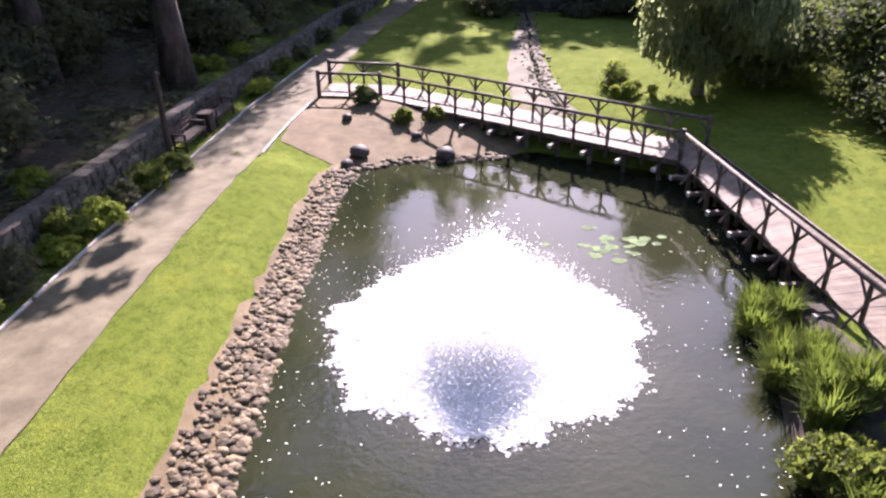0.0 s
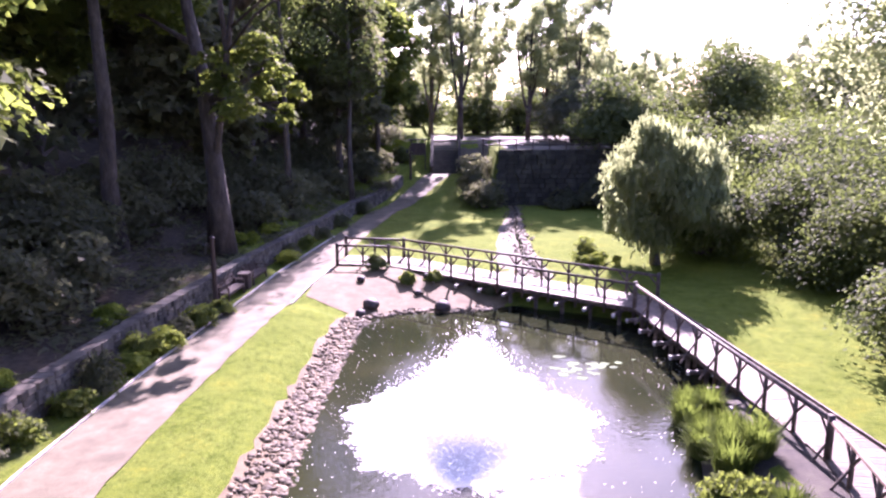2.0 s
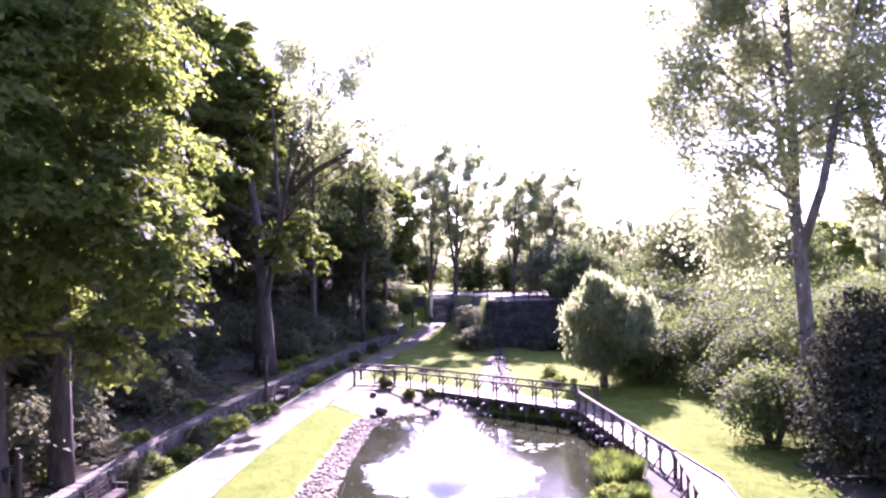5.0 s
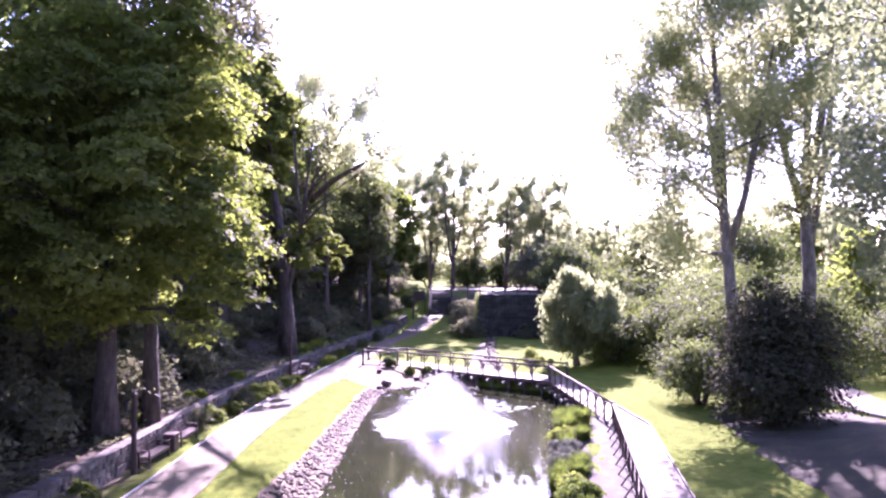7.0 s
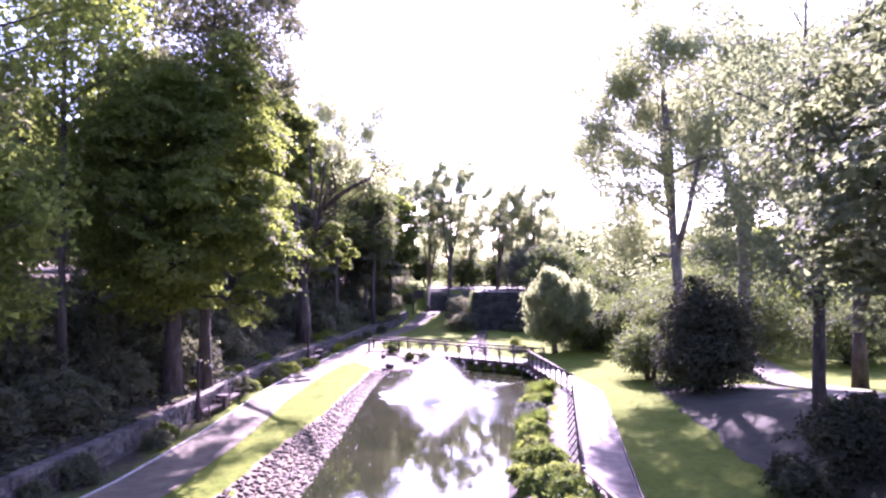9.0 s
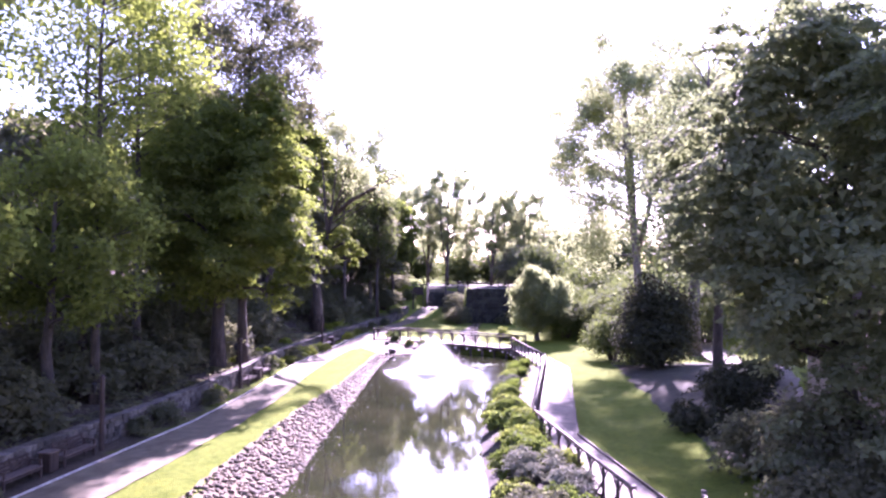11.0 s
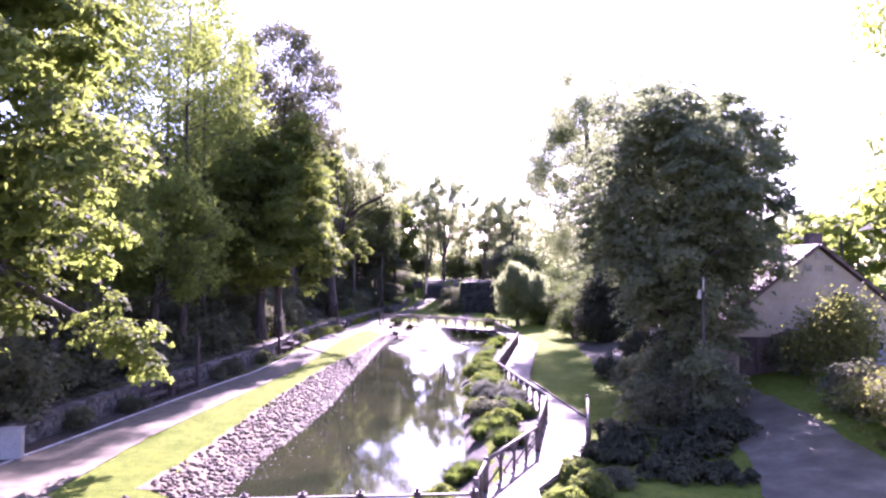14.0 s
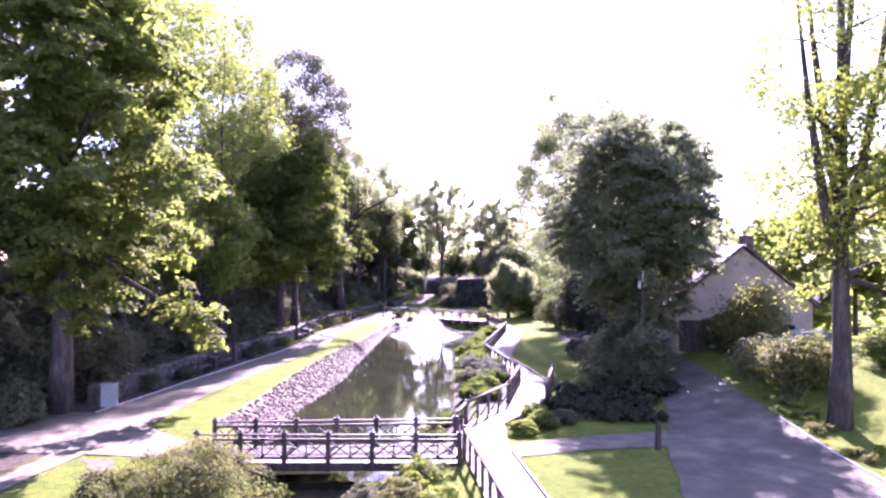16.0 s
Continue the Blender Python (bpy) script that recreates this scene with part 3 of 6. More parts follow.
def log_rail(name, line, label, z=DECK_Z, gap=1.38, h=RAIL_H, braces=True, start=True, side=0.0, strut=0):
    """A rustic rail: posts, a round top rail and slanting braces on both sides of each post."""
    top = thing(name, pose(0, 0, 0), label, "railing")
    rng = random.Random(len(name) + len(line))
    for i in range(len(line) - 1):
        a, b = Vector((*line[i], z)), Vector((*line[i + 1], z))
        d = (b - a).normalized()
        n = max(1, round((b - a).length / gap))
        part("top_rail", Build().tube([a + Vector((0, 0, h - 0.05)) - d * 0.08, (a + b) / 2 + Vector((0, 0, h - 0.045)), b + Vector((0, 0, h - 0.05)) + d * 0.08], [0.068, 0.062, 0.066], 8), M_RAIL, top, "", True)
        for k in range(0 if (i == 0 and start) else 1, n + 1):
            p = a.lerp(b, k / n)
            big = 0.095 if k in (0, n) else 0.062
            hh = h + 0.08 if k in (0, n) else h - 0.06
            part("post", Build().tube([p + Vector((0, 0, -0.45)), p + Vector((0, 0, hh * 0.5)), p + Vector((0, 0, hh))], [big, big * 0.97, big * 0.92], 8, rough=0.04, rng=rng), M_RAIL, top, "", True)
            if braces and k > 0:
                m = p + Vector((0, 0, h * 0.5))
                part("brace", Build().tube([m, p - d * 0.42 + Vector((0, 0, h - 0.07))], [0.038, 0.034], 6), M_RAIL, top)
            if braces and k < n:
                m = p + Vector((0, 0, h * 0.5))
                part("brace", Build().tube([m, p + d * 0.42 + Vector((0, 0, h - 0.07))], [0.038, 0.034], 6), M_RAIL, top)
            if strut:
                o = Vector((d.y, -d.x, 0)) * strut
                part("strut", Build().tube([p + o * 0.52 + Vector((0, 0, -0.28)), p + Vector((0, 0, 0.5))], [0.038, 0.034], 6), M_RAIL, top)
    return top


bridge = deck("bridge_deck", BRIDGE_F, BRIDGE_B, "weathered plank deck of the angled footbridge")
stringer_ends(bridge, BRIDGE_F[1:], 1)
log_rail("bridge_railing", BRIDGE_F, "brown log railing with slanting braces on the footbridge")
log_rail("bridge_railing", BRIDGE_B, "brown log railing with slanting braces on the footbridge's far side")
WALK_L = [(9.8, 23.4), (11.15, 10.4), (8.0, -10.0), (9.6, -21.9), (8.4, -28.4), (6.1, -33.5), (5.7, -35.8), (5.95, -38), (7.3, -50)]
WALK_R = [(11.2, 24.9), (12.9, 10.2), (9.9, -10.7), (11.5, -22.2), (10.3, -28.6), (7.8, -33.4), (7.7, -35.8), (7.8, -38), (9.2, -50)]
upper = deck("boardwalk_deck", WALK_L[:3], WALK_R[:3], "sunlit weathered plank boardwalk along the pond")
stringer_ends(upper, WALK_L[:3], 1)
lower = deck("boardwalk_deck", WALK_L[2:], WALK_R[2:], "weathered plank boardwalk with bends beside the pond")
stringer_ends(lower, WALK_L[2:5], 1)
log_rail("boardwalk_railing", WALK_L[:3], "brown log railing along the boardwalk's pond side", start=False, strut=1)
log_rail("boardwalk_railing", WALK_L[2:7], "brown log railing along the zigzag boardwalk", start=False, strut=1)
log_rail("boardwalk_railing", [(5.95, -38.6), (7.3, -50)], "brown log railing beyond the lattice footbridge", gap=1.5)
log_rail("side_railing", [(11.55, -22.3), (10.4, -28.4)], "short brown log railing on the boardwalk's land side", gap=1.7, braces=False)
# edge boards on the side without a rail
edge = thing("edge_board", pose(0, 0, 0), "dark timber edging along the boardwalk", "edging", kind="structure")
for i in range(len(WALK_R) - 1):
    if i not in (6,):
        part("board", Build().beam((*WALK_R[i], DECK_Z + 0.02), (*WALK_R[i + 1], DECK_Z + 0.02), 0.06, 0.14), M_RAIL, edge)


def lattice_rail(name, a, b, bays, label, z=DECK_Z, h=1.0):
    """Posts with caps, two rails and a crossed lattice in each bay."""
    top = thing(name, pose(0, 0, 0), label, "railing")
    a, b = Vector((*a, z)), Vector((*b, z))
    d = (b - a).normalized()
    up = Vector((0, 0, 1))
    for k in range(bays + 1):
        p = a.lerp(b, k / bays)
        post = part("post", Build().beam(p - up * 0.35, p + up * (h + 0.06), 0.16, 0.16, 0.02), M_DARKWOOD, top)
        part("post_cap", Build().box(p + up * (h + 0.075), (0.22, 0.22, 0.04)).tube([p + up * (h + 0.09), p + up * (h + 0.14), p + up * (h + 0.17)], [0.055, 0.06, 0.02], 8), M_DARKWOOD, post)
        if k == bays:
            break
        q = a.lerp(b, (k + 1) / bays)
        s, e = p + d * 0.065, q - d * 0.065
        part("top_rail", Build().beam(s + up * (h - 0.02), e + up * (h - 0.02), 0.12, 0.06, 0.01), M_RAIL, top, "paler brown top rail")
        part("rail", Build().beam(s + up * (h - 0.2), e + up * (h - 0.2), 0.07, 0.09), M_DARKWOOD, top)
        part("rail", Build().beam(s + up * 0.14, e + up * 0.14, 0.07, 0.1), M_DARKWOOD, top)
        mid = (s + e) / 2
        part("middle_bar", Build().beam(mid + up * 0.18, mid + up * (h - 0.23), 0.05, 0.05), M_DARKWOOD, top)
        for u, v in ((s, mid), (mid, e)):
            part("cross_bar", Build().beam(u + up * 0.18, v + up * (h - 0.23), 0.05, 0.05), M_DARKWOOD, top)
            part("cross_bar", Build().beam(u + up * (h - 0.23), v + up * 0.18, 0.044, 0.044), M_DARKWOOD, top)
    return top


FB_N = [(-3.9, -39.75), (5.75, -39.55)]
FB_F = [(-3.9, -37.7), (5.6, -36.8)]
fb = deck("footbridge_deck", [FB_N[0], FB_N[1]], [FB_F[0], FB_F[1]], "dark plank deck of the lattice footbridge", z=0.88)
part("side_beam", Build().beam((*FB_N[0], 0.72), (*FB_N[1], 0.72), 0.14, 0.3), M_DARKWOOD, fb)
part("side_beam", Build().beam((*FB_F[0], 0.72), (*FB_F[1], 0.72), 0.14, 0.3), M_DARKWOOD, fb)
lattice_rail("footbridge_railing", FB_N[0], FB_N[1], 6, "dark brown timber railing with crossed lattice panels")
lattice_rail("footbridge_railing", FB_F[0], FB_F[1], 6, "dark brown timber railing with crossed lattice panels")


# ---- dry stone wall along the path ----
def make_wall():
    rng = random.Random(5)
    wall = thing("wall_stone", pose(0, 0, 0), "low grey dry stone retaining wall behind the path", "stone wall", kind="structure")
    core = Build()
    ys = np.arange(-29, 62, 1.0)
    for y0, y1 in zip(ys[:-1], ys[1:]):
        x0, x1 = float(wall_x(y0)) - 0.3, float(wall_x(y1)) - 0.3
        g = gz(x0 + 0.6, y0)
        core.beam((x0, y0, g + 0.4), (x1, y1, g + 0.4), 0.34, 1.0)
    part("core", core, M_WALL, wall)
    cell = []
    y = -29.0
    for course in range(5):
        y = -29.0 + rng.uniform(0, 0.3)
        while y < 60:
            w = rng.uniform(0.25, 0.62)
            cell.append((y + w / 2, course, w))
            y += w
    near = [c for c in cell if 5 < c[0] < 24]
    rng.shuffle(near)
    single = set(id(c) for c in near[:280])
    shape = [Build().box((0, 0, 0), (1, 1, 1), None, 0.12).mesh("stone", M_STONE_WALL) for _ in range(1)]
    rest = Build()
    for c in cell:
        yy, course, w = c
        x = float(wall_x(yy)) - 0.16 + rng.uniform(-0.03, 0.04)
        d = float(wall_x(yy + 0.5) - wall_x(yy - 0.5))
        g = gz(float(wall_x(yy)) + 0.4, yy)
        hh = 0.225
        size = (0.34 if course < 4 else 0.55, w - 0.02, hh - rng.uniform(0.01, 0.035))
        ctr = (x - (0.1 if course == 4 else 0), yy, g - 0.08 + hh * (course + 0.5))
        turn = Matrix.Rotation(-math.atan(d) + rng.uniform(-0.05, 0.05), 3, "Z") @ Matrix.Rotation(rng.uniform(-0.04, 0.04), 3, "X")
        if id(c) in single:
            ob = part("stone", shape[0], None, wall)
            ob.matrix_basis = Matrix.Translation(ctr) @ turn.to_4x4() @ Matrix.Diagonal((*size, 1))
        else:
            rest.box(ctr, size, turn, 0.04)
    part("wall_stones", rest, M_WALL, wall, kind="stuff")


M_STONE_WALL = two_tone("grey_wall_block", (0.055, 0.046, 0.036), (0.105, 0.09, 0.07), (0.175, 0.152, 0.122), 2.5, 16, 0.85, 0.6, 0.02, "World", pieces="object", spread=0.35)
make_wall()


# ---- trees and shrubs ----
def leaf_cards(rs, centres, radii, count, size, droop=0.0, shell=0.55, flat=1.0, tufts=11, loose=False):
    """Small leaves on the domed tufts that make up each clump."""
    centres, radii = np.array(centres, float), np.array(radii, float)
    n = len(radii)
    d = rs.normal(size=(n, tufts, 3)) + (0, 0, 0.15)
    d /= np.linalg.norm(d, axis=2)[..., None]
    tc = centres[:, None] + d * radii[:, None, None] * rs.uniform(shell, 0.95, (n, tufts))[..., None] * (1, 1, flat)
    tr = radii[:, None] * rs.uniform(0.24, 0.5, (n, tufts))
    tc, tr = tc.reshape(-1, 3), tr.reshape(-1)
    w = tr ** 2
    k = rs.choice(len(tr), count, p=w / w.sum())
    d = rs.normal(size=(count, 3))
    d[:, 2] = np.abs(d[:, 2]) - 0.35
    d /= np.linalg.norm(d, axis=1)[:, None]
    # each tuft is a flattened spray that tips outwards, away from its clump's middle
    away = (tc - np.repeat(centres, tufts, 0))[k]
    away[:, 2] = 0
    away /= np.linalg.norm(away, axis=1)[:, None] + 1e-6
    reach = tr[k] * rs.uniform(0.15, 1.2, count)
    off = d * reach[:, None] * (1.35, 1.35, 0.42)
    off[:, 2] -= (off * away).sum(1) * 0.45
    p = tc[k] + off + rs.normal(size=(count, 3)) * np.maximum(size * 0.2, tr[k] * 0.1)[:, None]
    if loose:
        p = tc[k] + rs.normal(size=(count, 3)) * (tr[k] * 0.95)[:, None]
    nrm = d * 0.8 + rs.normal(size=(count, 3)) * 0.8 + (0, 0, 0.3) if loose else d * 0.35 + away * 0.4 + rs.normal(size=(count, 3)) * 0.38 + (0, 0, 0.6)
    nrm /= np.linalg.norm(nrm, axis=1)[:, None]
    u = np.cross(nrm, rs.normal(size=(count, 3)))
    if droop:
        u = u * (1 - droop) + np.array((0, 0, -1.0)) * droop
    u /= np.linalg.norm(u, axis=1)[:, None] + 1e-9
    v = np.cross(nrm, u)
    v /= np.linalg.norm(v, axis=1)[:, None] + 1e-9
    s = size * rs.uniform(0.6, 1.35, count)[:, None]
    long = 1.0 + 1.6 * droop
    verts = np.stack([p - u * s * 0.55 * long, p + v * s * 0.42 + u * s * 0.4 * long, p - v * s * 0.42 + u * s * 0.4 * long + nrm * s * 0.1], 1).reshape(-1, 3)
    return verts, np.arange(count * 3).reshape(-1, 3)


def crown_clumps(rng, c, r, hz, n, lo=0.26, hi=0.42, airy=True):
    """Clumps of an egg-shaped crown round c: radius r, half height hz. An airy crown has gaps; a full one is closed all round."""
    out = []
    for i in range(n):
        if airy:
            while True:
                p = Vector((rng.uniform(-1, 1), rng.uniform(-1, 1), rng.uniform(-1, 1)))
                if 0.3 < p.length < 0.95:
                    break
        else:
            z = 1 - 2 * (i + 0.5) / n
            a = i * 2.39996 + rng.uniform(-0.3, 0.3)
            k = rng.uniform(0.58, 0.9)
            w = math.sqrt(1 - z * z) * (1.0 if z > -0.2 else 1.0 + 0.15 * (-z))
            p = Vector((math.cos(a) * w * k, math.sin(a) * w * k, z * k))
        out.append((Vector((c[0] + p.x * r, c[1] + p.y * r, c[2] + p.z * hz)), r * rng.uniform(lo, hi)))
    return out


def tree(name, label, x, y, h, r, bottom, mat, bark, trunk_r, seed, leaves=14000, size=0.3, clumps=22, lean=(0, 0), lo=0.26, hi=0.42, extra=(), droop=0.0, fork=0.35, flat=0.85, egg=None, category="tree", group="", sides=10, limbs=12, airy=True, leaders=0):
    """A tree of its own: tapered trunk, limbs that reach its clumps, and a crown of small leaves. extra: more clumps (x, y, z, radius), in the world."""
    rng, rs = random.Random(seed), np.random.RandomState(seed)
    g = gz(x, y)
    top = thing(name, pose(x, y, g), label, category, group)
    cz, hz = (bottom + h) / 2, (h - bottom) / 2
    blobs = crown_clumps(rng, (lean[0], lean[1], cz), r, hz, clumps, lo, hi, airy)
    if egg:
        blobs = [(p, q) for p, q in blobs if egg(p)]
    blobs += [(Vector((ex - x, ey - y, ez - g)), er) for ex, ey, ez, er in extra]
    b = Build()
    steps = 7
    ht = h * 0.86
    axis_pts = [Vector((lean[0] * (t / steps) ** 1.5 + rng.uniform(-0.12, 0.12) * (t > 0), lean[1] * (t / steps) ** 1.5 + rng.uniform(-0.12, 0.12) * (t > 0), ht * t / steps - 0.15 * (t == 0))) for t in range(steps + 1)]
    rad = [trunk_r * (1.25 if t == 0 else 1 - 0.86 * t / steps) for t in range(steps + 1)]
    b.tube(axis_pts, rad, sides, True, 0.06, rng)
    part("trunk", b, bark, top, "", True)
    for k in range(leaders):
        a = 2.4 * k + seed
        t = fork + 0.07 * k
        i = min(steps - 1, int(t * steps))
        s = axis_pts[i].lerp(axis_pts[i + 1], t * steps - i)
        o = Vector((math.cos(a), math.sin(a), 0)) * r * 0.45
        pts = [s, s + o * 0.35 + Vector((0, 0, h * 0.12)), s + o * 0.7 + Vector((0, 0, h * 0.3)), Vector((s.x + o.x, s.y + o.y, h * (0.78 + 0.04 * k)))]
        part("leader", Build().tube(pts, [trunk_r * 0.6, trunk_r * 0.48, trunk_r * 0.32, trunk_r * 0.08], 8, True, 0.05, rng), bark, top, "", True)
    order = sorted(blobs, key=lambda q: q[0].z)
    pick = order if len(order) <= limbs else [order[int(i * len(order) / limbs)] for i in range(limbs)]
    for p, q in pick:
        t = max(fork, min(0.92, (p.z - 0.35 * math.hypot(p.x, p.y)) / ht))
        i = min(steps - 1, int(t * steps))
        s = axis_pts[i].lerp(axis_pts[i + 1], t * steps - i)
        r0 = trunk_r * (1 - 0.86 * t) * 0.55
        m1 = s.lerp(p, 0.35) + Vector((rng.uniform(-0.3, 0.3), rng.uniform(-0.3, 0.3), rng.uniform(0, 0.5)))
        m2 = s.lerp(p, 0.7) + Vector((rng.uniform(-0.3, 0.3), rng.uniform(-0.3, 0.3), rng.uniform(0, 0.5)))
        lb = Build()
        lb.tube([s, m1, m2, p], [r0, r0 * 0.7, r0 * 0.45, r0 * 0.18], 6)
        for _ in range(3):
            e = p + Vector((rng.uniform(-1, 1), rng.uniform(-1, 1), rng.uniform(-0.4, 1))) * q
            lb.tube([m2, m2.lerp(e, 0.5) + Vector((0, 0, 0.15)), e], [r0 * 0.32, r0 * 0.2, r0 * 0.06], 5)
        part("limb", lb, bark, top, "", True)
    v, f = leaf_cards(rs, [p[:] for p, q in blobs], [q for p, q in blobs], leaves, size, droop, 0.45, flat, loose=airy)
    if not airy:
        # the crown's inside, behind its outer leaves
        inner = [(lean[0] + rng.uniform(-0.4, 0.4) * r, lean[1] + rng.uniform(-0.4, 0.4) * r, cz + rng.uniform(-0.6, 0.6) * hz) for _ in range(16)]
        v2, f2 = leaf_cards(rs, inner, [0.27 * r] * 16, leaves // 10, size * 1.7, 0, 0.2, 0.8, 6, True)
        v, f = np.concatenate([v, v2]), np.concatenate([f, f2 + len(v)])
    part("crown", array_mesh("crown", v, f, mat), None, top)
    return top


def shrub(name, label, x, y, w, h, mat, seed, leaves=2500, size=0.16, clumps=9, droop=0.0, depth=None, category="shrub", group="", z=None, loose=False):
    """A shrub of many small leaves round a few stems."""
    rng, rs = random.Random(seed), np.random.RandomState(seed)
    g = gz(x, y) if z is None else z
    top = thing(name, pose(x, y, g), label, category, group)
    blobs = []
    dp = depth or w
    for i in range(clumps):
        a = rng.uniform(0, 6.28)
        q = math.sqrt(rng.random()) * 0.62
        e = rng.uniform(0.28, 0.42)
        zz = h * (0.25 + 0.5 * rng.random() * (1.1 - q))
        blobs.append((Vector((math.cos(a) * q * w / 2, math.sin(a) * q * dp / 2, zz)), min(w, h * 1.2) * e))
    sb = Build()
    for p, q in blobs[:7]:
        sb.tube([(p.x * 0.2, p.y * 0.2, -0.05), (p.x * 0.6, p.y * 0.6, p.z * 0.55), p], [0.03 * h + 0.01, 0.02 * h + 0.008, 0.006], 5)
    part("stem", sb, M_BARK, top)
    v, f = leaf_cards(rs, [p[:] for p, q in blobs], [q for p, q in blobs], leaves, size, droop, 0.5, 0.85, loose=loose)
    keep = v.reshape(-1, 3, 3)[:, :, 2].min(1) > -0.05
    v = v.reshape(-1, 3, 3)[keep].reshape(-1, 3)
    part("foliage", array_mesh("foliage", v, np.arange(len(v)).reshape(-1, 3), mat), None, top)
    return top


def grass_clump(name, label, x, y, w, h, mat, seed, blades=520, category="grass", group=""):
    """Arching pointed blades that spring from one tuft."""
    rs = np.random.RandomState(seed)
    top = thing(name, pose(x, y, gz(x, y)), label, category, group)
    a = rs.uniform(0, 2 * np.pi, blades)
    q = np.sqrt(rs.random(blades)) * w * 0.28
    out = np.stack([np.cos(a), np.sin(a), np.zeros(blades)], 1)
    root = out * q[:, None] + rs.normal(size=(blades, 3)) * (0.04, 0.04, 0)
    side = np.stack([-np.sin(a), np.cos(a), np.zeros(blades)], 1) * (0.014 + 0.012 * rs.random((blades, 1)))
    tall = h * rs.uniform(0.5, 1.15, (blades, 1))
    reach = w * rs.uniform(0.08, 0.4, (blades, 1))
    up = np.array((0, 0, 1.0))
    mid = root + up * tall * 0.65 + out * reach * 0.35
    tip = root + up * tall * rs.uniform(0.75, 1.05, (blades, 1)) + out * reach + rs.normal(size=(blades, 3)) * 0.05
    v = np.stack([root - side, root + side, mid + side * 0.9, mid - side * 0.9, tip], 1).reshape(-1, 3)
    i = np.arange(blades)[:, None] * 5
    f = np.concatenate([i + (0, 1, 2), i + (0, 2, 3), i + (3, 2, 4)], 0)
    part("blade_tuft", array_mesh("blade_tuft", v, f, mat), None, top)
    return top


# trees on the left slope
tree("maple_tree", "tall maple with a sunlit lower bough by the path", -9.6, 30.5, 25, 4.1, 10.5, M_LEAF, M_BARK, 0.55, 21, 46000, 0.27, 42, (-2.8, 1.8), 0.2, 0.32, airy=False, extra=[(-5.0, 28.4, 9.9, 0.5), (-5.7, 28.6, 8.9, 0.5), (-6.0, 28.8, 10.8, 0.6), (-6.8, 29.0, 10.0, 0.6), (-7.2, 29.2, 11.9, 0.9), (-8.2, 29.2, 9.4, 1.0), (-9.2, 29.6, 11.0, 1.4)], group="trees along the path")
leaning_ash = tree("ash_tree", "leaning airy tree with a long bare bough over the path", -10.5, 31.4, 23.5, 3.4, 14.0, M_LEAF_HAZE, M_BARK, 0.24, 25, 8500, 0.19, 30, (6.0, -6.4), 0.14, 0.27, extra=[(-2.2, 24, 15.6, 0.9), (-0.6, 24, 16.6, 0.8), (0.3, 24, 17.4, 0.7), (-1.4, 24, 18.6, 0.9), (-6.4, 24, 22.0, 1.2), (-2.6, 24, 21.4, 1.1)], limbs=22, fork=0.42, leaders=2, group="trees along the path")
leaning_ground = gz(-10.5, 31.4)
part("bough", Build().tube([(x + 10.5, y - 31.4, z - leaning_ground) for x, y, z in ((-7.8, 29.5, 13.8), (-6.0, 28.6, 15.2), (-3.8, 27.6, 16.2), (-1.9, 26.6, 17.1), (-0.2, 25.8, 17.5), (0.9, 25.2, 17.8))], [0.24, 0.2, 0.17, 0.13, 0.09, 0.04], 8, True, 0.06, random.Random(77)), M_BARK, leaning_ash, "long dark bough reaching over the path", True)
tree("maple_tree", "broad dense maple, dark inside with sunlit outer leaves", -11.6, 4.6, 19.2, 6.4, 3.3, M_LEAF, M_BARK, 0.5, 22, 92000, 0.235, 96, (0.2, -0.2), 0.18, 0.29, flat=1.0, airy=False, extra=[(-6.4, 3.4, 8.0, 1.2), (-5.7, 3.2, 9.6, 1.3), (-6.9, 2.6, 6.5, 1.0), (-6.5, 3.6, 15.2, 1.3), (-7.2, 3.6, 17.6, 1.4), (-7.8, 3.4, 20.0, 1.6), (-6.6, 2.0, 15.4, 1.5), (-7.6, 2.8, 18.0, 1.6), (-6.1, 3.8, 12.4, 1.3), (-5.4, 4.2, 10.2, 1.1), (-5.6, 2.6, 8.4, 1.3), (-6.4, 1.2, 10.4, 1.4), (-6.6, 2.0, 7.2, 1.1)], group="trees along the path")
tree("maple_tree", "large maple with low sunlit branches by the junction", -13.8, -31.0, 26, 6.1, 3.4, M_LEAF, M_BARK, 0.55, 23, 82000, 0.26, 74, (0.5, -0.6), 0.18, 0.3, flat=1.0, airy=False, extra=[(-7.4, -29.0, 5.2, 1.1), (-8.4, -29.4, 6.0, 1.3), (-7.2, -28.2, 4.2, 0.8), (-7.2, -32.5, 12.0, 1.8), (-7.6, -32.5, 9.2, 1.4)], group="trees along the path")
